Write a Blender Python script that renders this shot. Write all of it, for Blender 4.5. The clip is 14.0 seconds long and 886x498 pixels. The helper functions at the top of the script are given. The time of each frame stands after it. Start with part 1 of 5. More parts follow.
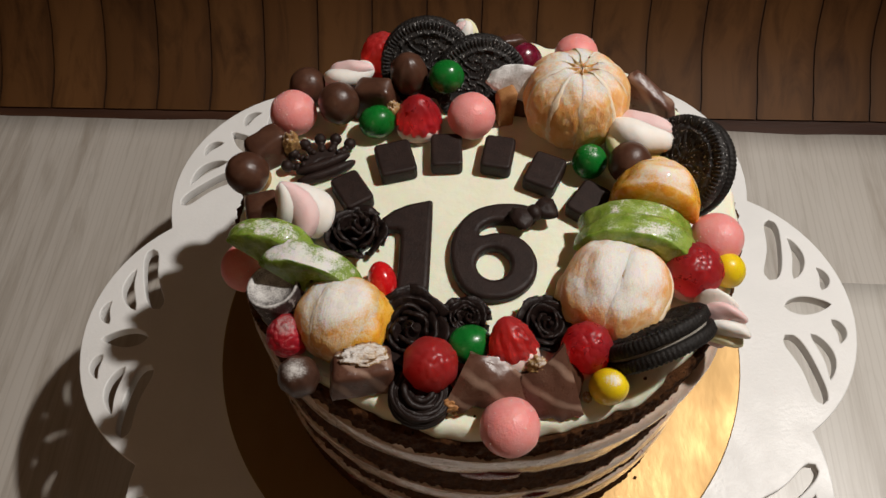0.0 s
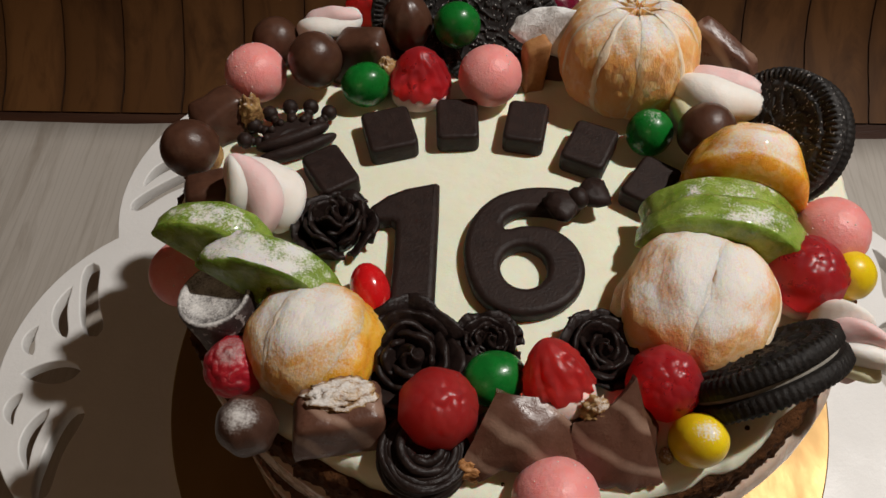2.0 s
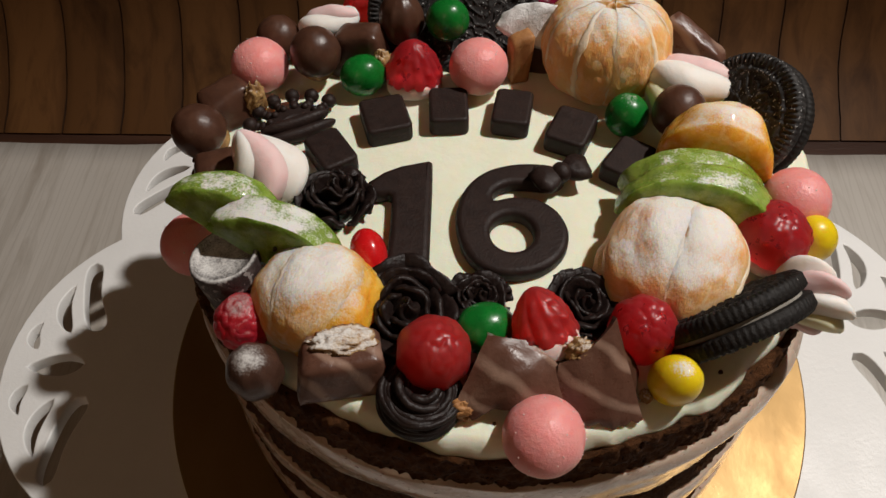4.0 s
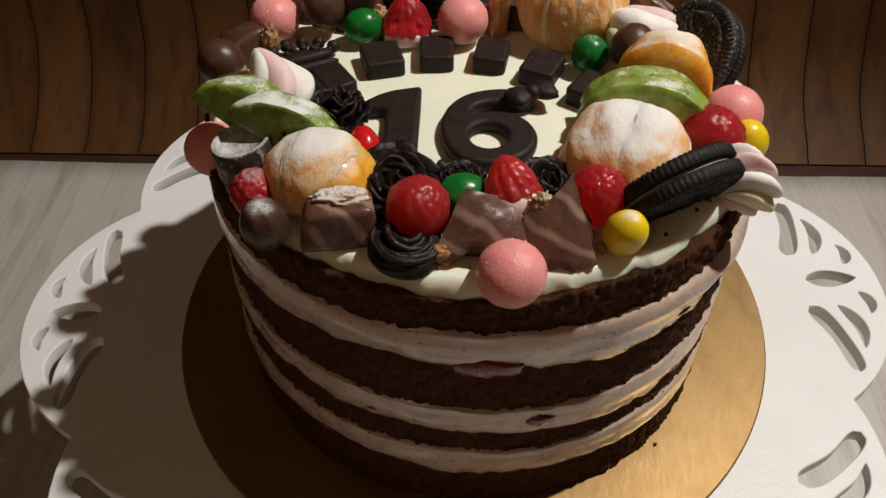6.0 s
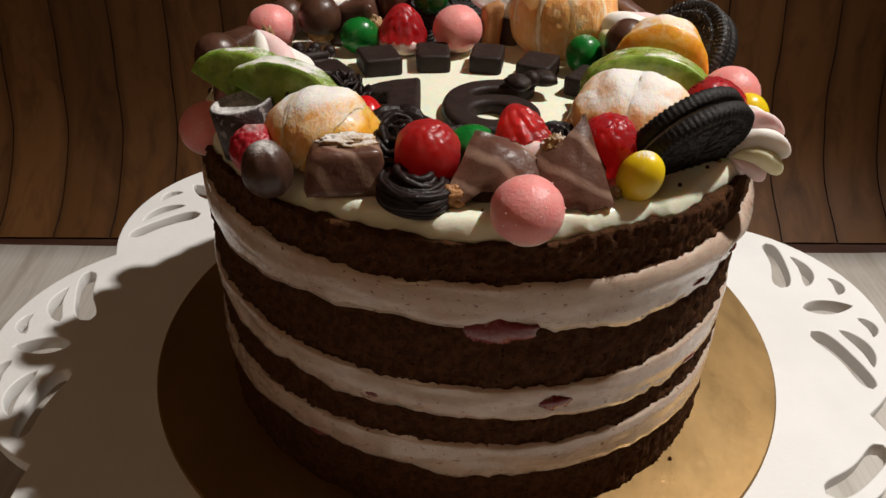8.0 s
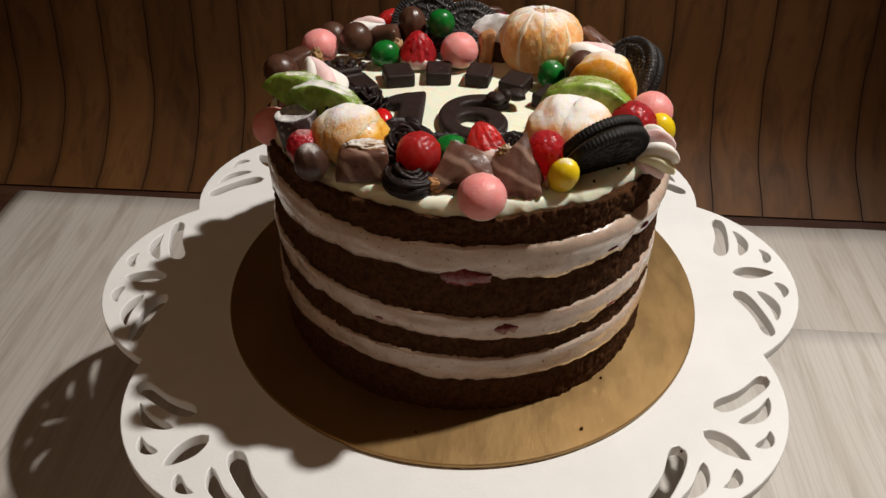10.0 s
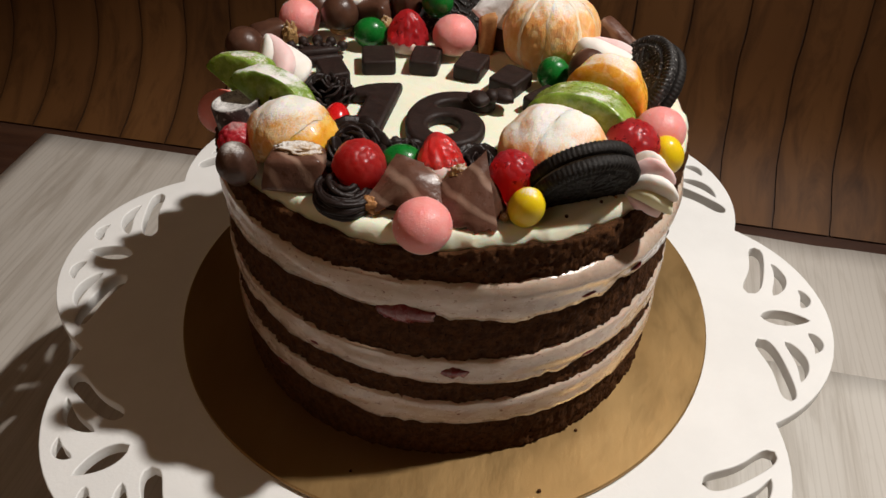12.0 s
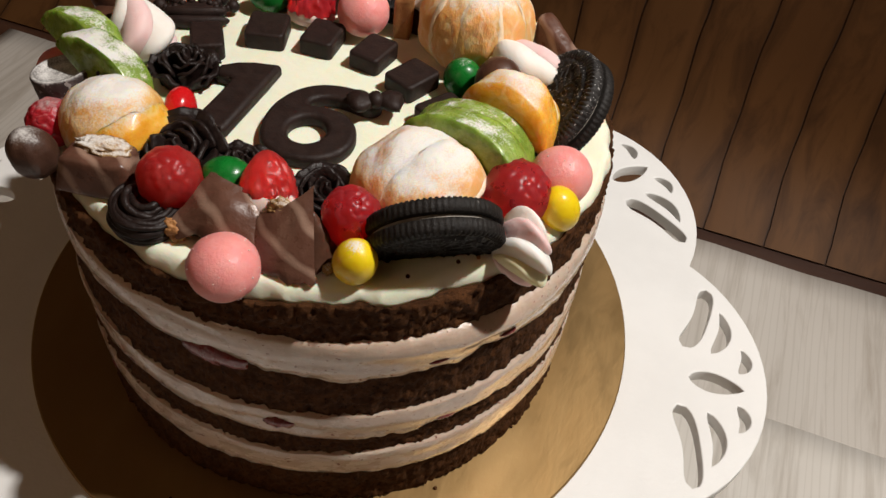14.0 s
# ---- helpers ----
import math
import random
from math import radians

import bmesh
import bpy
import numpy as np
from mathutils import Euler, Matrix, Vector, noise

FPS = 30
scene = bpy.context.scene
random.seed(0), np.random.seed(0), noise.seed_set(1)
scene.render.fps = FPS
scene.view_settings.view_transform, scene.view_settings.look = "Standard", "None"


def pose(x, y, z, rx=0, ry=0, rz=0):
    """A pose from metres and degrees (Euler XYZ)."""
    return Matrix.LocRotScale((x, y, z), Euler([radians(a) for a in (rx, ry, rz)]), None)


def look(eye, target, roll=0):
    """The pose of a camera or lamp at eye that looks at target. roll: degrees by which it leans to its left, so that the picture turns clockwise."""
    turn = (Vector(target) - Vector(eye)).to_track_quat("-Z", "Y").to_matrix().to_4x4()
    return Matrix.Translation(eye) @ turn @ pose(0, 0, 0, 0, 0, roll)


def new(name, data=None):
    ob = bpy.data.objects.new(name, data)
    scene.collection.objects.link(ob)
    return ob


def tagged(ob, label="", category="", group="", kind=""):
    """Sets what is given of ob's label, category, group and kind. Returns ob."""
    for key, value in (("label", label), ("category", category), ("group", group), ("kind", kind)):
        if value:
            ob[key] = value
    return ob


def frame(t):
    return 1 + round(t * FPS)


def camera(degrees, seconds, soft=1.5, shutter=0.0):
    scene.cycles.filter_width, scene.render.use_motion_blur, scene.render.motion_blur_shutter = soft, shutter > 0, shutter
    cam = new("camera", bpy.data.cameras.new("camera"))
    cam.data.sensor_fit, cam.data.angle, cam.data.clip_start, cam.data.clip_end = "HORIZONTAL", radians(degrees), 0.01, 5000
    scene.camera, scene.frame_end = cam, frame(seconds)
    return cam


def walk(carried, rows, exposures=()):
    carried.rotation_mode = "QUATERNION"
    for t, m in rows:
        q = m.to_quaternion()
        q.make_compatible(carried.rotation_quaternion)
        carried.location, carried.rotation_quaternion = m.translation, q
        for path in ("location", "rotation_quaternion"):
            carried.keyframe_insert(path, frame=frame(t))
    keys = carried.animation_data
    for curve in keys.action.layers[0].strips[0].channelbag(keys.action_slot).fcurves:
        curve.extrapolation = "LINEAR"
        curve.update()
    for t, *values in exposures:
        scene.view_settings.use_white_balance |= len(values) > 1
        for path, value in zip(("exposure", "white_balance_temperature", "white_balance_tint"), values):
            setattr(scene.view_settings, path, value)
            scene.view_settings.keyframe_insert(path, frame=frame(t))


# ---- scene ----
cam = camera(57.00, 14.0, soft=1.5)
PATH = [
    (0, (-0.0117, -0.1925, 0.3922), (-0.0106, 0.0671, -0.0352), -2.52),
    (0.5, (-0.0107, -0.1942, 0.3806), (-0.0150, 0.0700, -0.0439), -3.49),
    (1, (-0.0111, -0.1809, 0.3593), (-0.0198, 0.0911, -0.0602), -4.44),
    (1.5, (-0.0139, -0.1662, 0.3337), (-0.0174, 0.1113, -0.0822), -3.30),
    (2, (-0.0154, -0.1570, 0.3134), (-0.0126, 0.1215, -0.1018), -2.28),
    (2.5, (-0.0132, -0.1483, 0.2956), (-0.0034, 0.1340, -0.1170), -1.46),
    (2.7, (-0.0122, -0.1482, 0.2921), (-0.0017, 0.1377, -0.1180), -1.47),
    (4.8, (-0.0209, -0.2241, 0.3241), (-0.0097, 0.0943, -0.0612), -1.27),
    (5, (-0.0187, -0.2330, 0.3218), (-0.0105, 0.0917, -0.0583), -1.66),
    (5.5, (-0.0184, -0.2453, 0.3089), (-0.0122, 0.0860, -0.0656), -1.77),
    (6, (-0.0169, -0.2575, 0.2980), (-0.0033, 0.0899, -0.0614), -0.79),
    (6.5, (-0.0234, -0.2664, 0.2889), (-0.0003, 0.0983, -0.0523), 0.25),
    (7, (-0.0279, -0.2787, 0.2677), (-0.0028, 0.1028, -0.0545), 0.08),
    (7.5, (-0.0301, -0.2829, 0.2516), (0.0032, 0.1130, -0.0521), 0.44),
    (8, (-0.0332, -0.2878, 0.2444), (0.0081, 0.1204, -0.0414), 0.95),
    (10.3, (-0.0018, -0.3802, 0.3179), (-0.0019, 0.0104, 0.0058), 0.10),
    (10.5, (0.0070, -0.3775, 0.3171), (0.0022, 0.0115, 0.0030), -0.05),
    (11, (0.0241, -0.3565, 0.3160), (0.0132, 0.0269, -0.0048), 0.36),
    (11.5, (0.0341, -0.3329, 0.3117), (0.0058, 0.0429, -0.0169), 0.33),
    (12, (0.0407, -0.3132, 0.3046), (-0.0033, 0.0585, -0.0270), 0.89),
    (12.5, (0.0556, -0.2933, 0.3074), (0.0117, 0.0762, -0.0266), 2.64),
    (13, (0.0698, -0.2682, 0.3076), (0.0279, 0.0943, -0.0343), 4.19),
    (13.5, (0.0831, -0.2539, 0.3068), (0.0216, 0.0973, -0.0437), 4.05),
    (14, (0.0945, -0.2339, 0.3027), (0.0329, 0.0977, -0.0663), 6.44),
]
walk(cam, [(t, look(eye, target, roll)) for t, eye, target, roll in PATH], [(0.0, -0.24), (1.5, -0.30), (2.5, -0.38), (5.0, -0.18), (7.0, -0.08), (7.5, 0.13), (8.0, 0.12), (10.5, 0.12), (12.5, 0.10), (13.0, 0.01), (14.0, 0.06)])

# ---- world, lamp, exposure ----
world = bpy.data.worlds.new("night_room")
scene.world = world
world.use_nodes = True
world.node_tree.nodes["Background"].inputs[0].default_value = (0.05, 0.035, 0.022, 1)
world.node_tree.nodes["Background"].inputs[1].default_value = 0.2


def shaded_lamp(name, place, target, watts, radius, degrees, blend, colour):
    """A small bulb under a shade: it lights a soft-edged cone."""
    data = bpy.data.lights.new(name, "SPOT")
    data.energy, data.shadow_soft_size, data.color = watts, radius, colour
    data.spot_size, data.spot_blend = radians(degrees), blend
    ob = new(name, data)
    ob.matrix_basis = look(place, target)
    return ob


shaded_lamp("lamp", (0.56, 0.10, 1.05), (-0.05, -0.22, -0.12), 56.5, 0.020, 66, 0.62, (1.0, 0.95, 0.895))

# dim warm fill added in the room before the table, to lift the shade
fill_light = bpy.data.lights.new("room_lamp", "POINT")
fill_light.energy, fill_light.color, fill_light.shadow_soft_size = 4.0, (1.0, 0.69, 0.45), 0.22
room_lamp = new("room_lamp", fill_light)
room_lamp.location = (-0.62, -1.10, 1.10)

# ---- materials ----


def mat(name, a, b=None, size=0.006, rough=0.5, bump=0.0, grain=0.001, metal=0.0, sss=0.0, radius=(1, 0.4, 0.25), depth=0.004,
        coat=0.0, trans=0.0, powder=0.0, spot=None, spots=0.0, spot_size=0.002, spec=0.5, detail=6.0, contrast=(0.35, 0.65), stretch=(1, 1, 1), low=None, veins=None, ior=1.45, crust=0.32, drift=0.72):
    """A procedural surface: two colours mixed by noise of the given size (metres), fine relief of the given grain, and optional
    icing sugar on what faces up, or small spots."""
    m = bpy.data.materials.new(name)
    m.use_nodes = True
    nt = m.node_tree
    n, l = nt.nodes, nt.links
    bsdf = n["Principled BSDF"]
    co = n.new("ShaderNodeTexCoord")
    mp = n.new("ShaderNodeMapping")
    mp.inputs["Scale"].default_value = stretch
    l.new(co.outputs["Object"], mp.inputs["Vector"])
    info = n.new("ShaderNodeObjectInfo")
    shift = n.new("ShaderNodeVectorMath")
    shift.operation = "ADD"
    l.new(mp.outputs[0], shift.inputs[0])
    l.new(info.outputs["Random"], shift.inputs[1])

    plain = n.new("ShaderNodeVectorMath")
    plain.operation = "ADD"
    l.new(co.outputs["Object"], plain.inputs[0])
    l.new(info.outputs["Random"], plain.inputs[1])

    def fuzz(scale, det=detail, rough_=0.6, even=False):
        t = n.new("ShaderNodeTexNoise")
        t.inputs["Scale"].default_value, t.inputs["Detail"].default_value, t.inputs["Roughness"].default_value = 1 / scale, det, rough_
        l.new((plain if even else shift).outputs[0], t.inputs["Vector"])
        return t.outputs[0]

    def ramp(sock, lo, hi, x=0.0, y=1.0):
        r = n.new("ShaderNodeMapRange")
        r.inputs[1].default_value, r.inputs[2].default_value, r.inputs[3].default_value, r.inputs[4].default_value = lo, hi, x, y
        r.interpolation_type = "SMOOTHSTEP"
        l.new(sock, r.inputs[0])
        return r.outputs[0]

    def mix(fac, x, y):
        k = n.new("ShaderNodeMix")
        k.data_type = "RGBA"
        l.new(fac, k.inputs[0])
        for sock, v in ((k.inputs[6], x), (k.inputs[7], y)):
            if isinstance(v, tuple):
                sock.default_value = (*v, 1)
            else:
                l.new(v, sock)
        return k.outputs[2]

    b = b or tuple(0.75 * v for v in a)
    colour = mix(ramp(fuzz(size), *contrast), a, b)
    rough_s = ramp(fuzz(size * 0.6), 0.3, 0.7, max(rough - 0.08, 0.02), min(rough + 0.08, 1.0))
    if spots:
        colour = mix(ramp(fuzz(spot_size, 2.0), 1 - spots, 1.03 - spots), colour, spot)
    if veins:
        tint, cell, much = veins
        warp = n.new("ShaderNodeTexNoise")
        warp.inputs["Scale"].default_value, warp.inputs["Detail"].default_value = 0.6 / cell, 3.0
        l.new(shift.outputs[0], warp.inputs["Vector"])
        bent = n.new("ShaderNodeVectorMath")
        bent.operation = "MULTIPLY_ADD"
        bent.inputs[1].default_value = (0.9 * cell,) * 3
        l.new(warp.outputs[1], bent.inputs[0])
        l.new(shift.outputs[0], bent.inputs[2])
        net = n.new("ShaderNodeTexVoronoi")
        net.feature = "DISTANCE_TO_EDGE"
        net.inputs["Scale"].default_value = 1 / cell
        l.new(bent.outputs[0], net.inputs["Vector"])
        thread = ramp(net.outputs[0], 0.015, 0.15, much, 0.0)
        patchy = n.new("ShaderNodeMath")
        patchy.operation = "MULTIPLY"
        l.new(thread, patchy.inputs[0])
        l.new(ramp(fuzz(cell * 1.7, 2.0), 0.38, 0.62), patchy.inputs[1])
        colour = mix(patchy.outputs[0], colour, tint)
    if low:
        height = n.new("ShaderNodeSeparateXYZ")
        l.new(co.outputs["Object"], height.inputs[0])
        colour = mix(ramp(height.outputs[2], low[1], low[2], 1.0, 0.0), colour, low[0])
    if powder:
        geo = n.new("ShaderNodeNewGeometry")
        sep = n.new("ShaderNodeSeparateXYZ")
        l.new(geo.outputs["Normal"], sep.inputs[0])

        def plus(x, y):
            k = n.new("ShaderNodeMath")
            k.operation = "ADD"
            l.new(x, k.inputs[0])
            l.new(y, k.inputs[1])
            return k.outputs[0]

        def swing(sock, much):
            k = n.new("ShaderNodeMath")
            k.operation = "MULTIPLY_ADD"
            k.inputs[1].default_value, k.inputs[2].default_value = much, -0.5 * much
            l.new(sock, k.inputs[0])
            return k.outputs[0]

        heap = plus(plus(sep.outputs[2], swing(fuzz(0.008, 3.0, 0.6, True), drift)), swing(fuzz(0.0006, 3.0, 0.6, True), 0.6))
        edge_ = 1.12 - 0.50 * powder
        dust = ramp(heap, edge_ - crust, edge_ + crust, 0.0, 0.94)
        colour = mix(dust, colour, (0.76, 0.74, 0.71))
        up = n.new("ShaderNodeMix")
        l.new(dust, up.inputs[0])
        l.new(rough_s, up.inputs[2])
        up.inputs[3].default_value = 0.95
        rough_s = up.outputs[0]
    l.new(colour, bsdf.inputs["Base Color"])
    l.new(rough_s, bsdf.inputs["Roughness"])
    bsdf.inputs["Metallic"].default_value = metal
    bsdf.inputs["IOR"].default_value = ior
    bsdf.inputs["Specular IOR Level"].default_value = spec
    bsdf.inputs["Coat Weight"].default_value, bsdf.inputs["Coat Roughness"].default_value = coat, 0.12
    bsdf.inputs["Transmission Weight"].default_value = trans
    if sss:
        bsdf.inputs["Subsurface Weight"].default_value, bsdf.inputs["Subsurface Scale"].default_value = sss, depth
        bsdf.inputs["Subsurface Radius"].default_value = radius
    if bump:
        bp = n.new("ShaderNodeBump")
        bp.inputs["Strength"].default_value, bp.inputs["Distance"].default_value = min(bump, 1.0), grain * 0.5
        l.new(fuzz(grain, 4.0), bp.inputs["Height"])
        l.new(bp.outputs[0], bsdf.inputs["Normal"])
    return m


PAINT = mat("white_paint", (0.80, 0.79, 0.77), (0.76, 0.75, 0.73), 0.05, 0.42, 0.15, 0.002)
GOLD = mat("gold_card", (0.365, 0.232, 0.098), (0.335, 0.205, 0.082), 0.035, 0.46, 0.07, 0.003, metal=0.80, spec=0.4, stretch=(1, 0.4, 1))
SPONGE = mat("chocolate_sponge", (0.088, 0.035, 0.0120), (0.044, 0.0170, 0.0060), 0.0028, 0.85, 1.0, 0.0011, contrast=(0.34, 0.66), spec=0.14, spot=(0.015, 0.006, 0.0024), spots=0.37, spot_size=0.0012)
CREAM = mat("pinkish_cream", (0.56, 0.435, 0.345), (0.50, 0.37, 0.29), 0.012, 0.27, 0.16, 0.005, sss=0.25, coat=0.6, spot=(0.24, 0.12, 0.09), spots=0.335, spot_size=0.0024, stretch=(1, 1, 1.6))
TOPCREAM = mat("top_cream", (0.86, 0.85, 0.69), (0.83, 0.82, 0.64), 0.012, 0.36, 0.15, 0.004, sss=0.35, coat=0.15, spot=(0.5, 0.42, 0.3), spots=0.22, spot_size=0.0014)
BERRY = mat("strawberry", (0.165, 0.022, 0.026), (0.21, 0.038, 0.040), 0.005, 0.28, 0.4, 0.0020, sss=0.15, coat=0.3)
DARK = mat("dark_chocolate", (0.0110, 0.0060, 0.0050), (0.017, 0.0092, 0.0075), 0.003, 0.47, 0.5, 0.0016, spec=0.30)
DIGIT = mat("matt_dark_chocolate", (0.0165, 0.0086, 0.0068), (0.023, 0.0120, 0.0092), 0.004, 0.56, 0.35, 0.0010, spec=0.28, spot=(0.30, 0.27, 0.25), spots=0.225, spot_size=0.0006)
MILK = mat("milk_chocolate", (0.085, 0.037, 0.022), (0.060, 0.025, 0.015), 0.006, 0.36, 0.15, 0.002, spec=0.45)
MILKDUST = mat("dusted_milk_chocolate", (0.070, 0.033, 0.022), (0.055, 0.025, 0.016), 0.005, 0.36, 0.3, 0.0015, powder=0.30)
DARKDUST = mat("dusted_dark_chocolate", (0.030, 0.019, 0.018), (0.075, 0.055, 0.052), 0.004, 0.5, 0.6, 0.001, powder=0.34, spot=(0.26, 0.23, 0.22), spots=0.40, spot_size=0.003)
COOKIE = mat("black_cookie", (0.009, 0.007, 0.006), (0.015, 0.012, 0.010), 0.002, 0.62, 0.7, 0.0009, spec=0.3, spot=(0.4, 0.37, 0.34), spots=0.25, spot_size=0.0011)
COOKIEDUST = mat("dusted_black_cookie", (0.010, 0.0075, 0.0065), (0.060, 0.054, 0.050), 0.0036, 0.66, 0.8, 0.0008, spot=(0.36, 0.35, 0.34), spots=0.365, spot_size=0.0008, contrast=(0.46, 0.84), stretch=(1, 0.5, 1))
FILL = mat("cookie_filling", (0.34, 0.315, 0.27), (0.22, 0.20, 0.17), 0.004, 0.6, 0.3, 0.001)
PINK = mat("pink_sugar", (0.80, 0.275, 0.26), (0.80, 0.33, 0.31), 0.005, 0.42, 0.42, 0.0011, sss=0.45, spot=(0.92, 0.78, 0.75), spots=0.26, spot_size=0.0006, low=((0.82, 0.66, 0.52), -0.0090, -0.0036))

GREEN = mat("green_glaze", (0.006, 0.155, 0.020), (0.005, 0.12, 0.016), 0.005, 0.30, 0.12, 0.003, coat=0.12, spec=0.4)
GREENDUST = mat("dusted_green_glaze", (0.006, 0.155, 0.020), (0.005, 0.12, 0.016), 0.005, 0.32, 0.12, 0.003, coat=0.1, spec=0.4, powder=0.05, crust=0.14)
YELLOW = mat("yellow_glaze", (0.82, 0.60, 0.010), (0.78, 0.54, 0.010), 0.005, 0.34, 0.1, 0.002, coat=0.1, sss=0.25, radius=(1, 0.7, 0.1))
YELLOWDUST = mat("dusted_yellow_glaze", (0.82, 0.60, 0.010), (0.78, 0.54, 0.010), 0.005, 0.36, 0.1, 0.002, coat=0.1, sss=0.25, radius=(1, 0.7, 0.1), powder=0.34, crust=0.10, drift=0.30)
RED = mat("red_glaze", (0.62, 0.010, 0.012), (0.52, 0.008, 0.010), 0.005, 0.24, 0.05, 0.002, coat=0.3)
JELLY = mat("red_jelly", (0.92, 0.055, 0.050), (0.86, 0.040, 0.042), 0.006, 0.36, 0.15, 0.0016, sss=0.95, radius=(1, 0.10, 0.08), depth=0.034, spec=0.36, trans=0.60, ior=1.34)
JELLYDARK = mat("dark_red_jelly", (0.87, 0.048, 0.062), (0.80, 0.036, 0.050), 0.006, 0.34, 0.15, 0.0016, sss=0.95, radius=(1, 0.10, 0.10), depth=0.030, spec=0.38, trans=0.66, ior=1.34)
JELLYDUST = mat("sugared_red_jelly", (0.60, 0.020, 0.040), (0.50, 0.016, 0.032), 0.004, 0.36, 0.4, 0.0010, sss=0.4, radius=(1, 0.12, 0.1), depth=0.006, powder=0.10, trans=0.4)
PURPLE = mat("purple_jelly", (0.16, 0.008, 0.03), (0.12, 0.006, 0.02), 0.004, 0.25, 0.2, 0.001, sss=0.4, coat=0.4)
JELLYBASE = mat("jelly_foam", (0.80, 0.62, 0.55), (0.76, 0.55, 0.5), 0.004, 0.5, 0.3, 0.001, sss=0.4)
PITH = mat("mandarin_skin", (0.82, 0.375, 0.110), (0.85, 0.49, 0.21), 0.0060, 0.42, 0.6, 0.0020, sss=0.5, radius=(1, 0.5, 0.2), depth=0.007, contrast=(0.34, 0.68), stretch=(1, 1, 0.6), powder=0.50, crust=0.22, drift=0.66, veins=((0.88, 0.68, 0.46), 0.0052, 0.62))
PITHDUST = mat("dusted_mandarin_skin", (0.80, 0.39, 0.130), (0.83, 0.50, 0.220), 0.0060, 0.42, 0.6, 0.0020, sss=0.5, radius=(1, 0.55, 0.25), depth=0.007, powder=0.76, crust=0.22, drift=0.50, contrast=(0.36, 0.66), stretch=(1, 1, 0.6), veins=((0.87, 0.68, 0.46), 0.0056, 0.45))
FILM = mat("torn_mandarin_skin", (0.75, 0.36, 0.085), (0.79, 0.47, 0.170), 0.0060, 0.36, 0.6, 0.0020, sss=0.5, radius=(1, 0.6, 0.25), depth=0.008, powder=0.70, crust=0.20, drift=0.50, contrast=(0.36, 0.66), stretch=(1, 1, 0.6), veins=((0.85, 0.66, 0.42), 0.0054, 0.55))
ORANGE = mat("mandarin_flesh", (0.86, 0.43, 0.050), (0.80, 0.35, 0.032), 0.004, 0.28, 0.3, 0.0018, sss=0.6, radius=(1, 0.5, 0.12), depth=0.007, coat=0.2, powder=0.56, crust=0.24, drift=0.40, veins=((0.90, 0.64, 0.28), 0.0060, 0.5))
KIWI = mat("kiwi_flesh", (0.27, 0.365, 0.065), (0.16, 0.24, 0.030), 0.0055, 0.28, 0.5, 0.0022, sss=0.5, radius=(0.5, 1, 0.2), depth=0.006, coat=0.25, powder=0.16, crust=0.12, drift=0.95)
KIWIDUST = mat("dusted_kiwi_flesh", (0.23, 0.33, 0.056), (0.14, 0.22, 0.027), 0.005, 0.28, 0.5, 0.0018, sss=0.4, radius=(0.5, 1, 0.2), depth=0.006, coat=0.2, powder=0.58, crust=0.14, drift=0.95)

SEED = mat("kiwi_seed", (0.012, 0.010, 0.008), None, 0.002, 0.3)
WHITE = mat("white_marshmallow", (0.83, 0.79, 0.74), (0.80, 0.75, 0.69), 0.006, 0.6, 0.2, 0.0015, sss=0.45, radius=(1, 0.8, 0.7))
ROSE = mat("pink_marshmallow", (0.80, 0.58, 0.56), (0.78, 0.54, 0.53), 0.006, 0.6, 0.2, 0.0015, sss=0.45, radius=(1, 0.6, 0.6))
LEMON = mat("yellow_marshmallow", (0.82, 0.76, 0.50), (0.78, 0.72, 0.46), 0.006, 0.6, 0.2, 0.0015, sss=0.45, radius=(1, 0.8, 0.5))
CRYSTAL = mat("sugar_crystal", (0.88, 0.74, 0.70), (0.85, 0.70, 0.66), 0.002, 0.08, coat=1.0)
STRAND = mat("white_pith", (0.84, 0.70, 0.52), (0.82, 0.60, 0.38), 0.003, 0.8, 0.6, 0.0008, powder=0.5, crust=0.36)
NUT = mat("nut", (0.44, 0.27, 0.10), (0.22, 0.105, 0.036), 0.0025, 0.6, 0.9, 0.0012, powder=0.12)
NUTDUST = mat("sugared_nut", (0.50, 0.32, 0.14), (0.26, 0.13, 0.05), 0.0025, 0.6, 0.9, 0.0012, powder=0.60)
BISCUIT = mat("biscuit", (0.42, 0.20, 0.07), (0.34, 0.15, 0.05), 0.003, 0.6, 0.5, 0.001)
ICING = mat("icing_sugar", (0.80, 0.79, 0.78), (0.62, 0.60, 0.58), 0.004, 0.9, 0.8, 0.001)
BROWN = mat("brown_table", (0.060, 0.026, 0.014), (0.040, 0.017, 0.010), 0.03, 0.45, 0.3, 0.002, stretch=(0.2, 2, 1))
SEAM = mat("seam_shadow_print", (0.030, 0.0125, 0.0055), (0.046, 0.019, 0.008), 0.02, 0.8)
PLASTER = mat("warm_plaster", (0.62, 0.52, 0.40), (0.58, 0.48, 0.37), 0.3, 0.9, 0.2, 0.01)
FLOOR = mat("floor_boards", (0.22, 0.12, 0.06), (0.16, 0.08, 0.04), 0.2, 0.6, 0.2, 0.01)


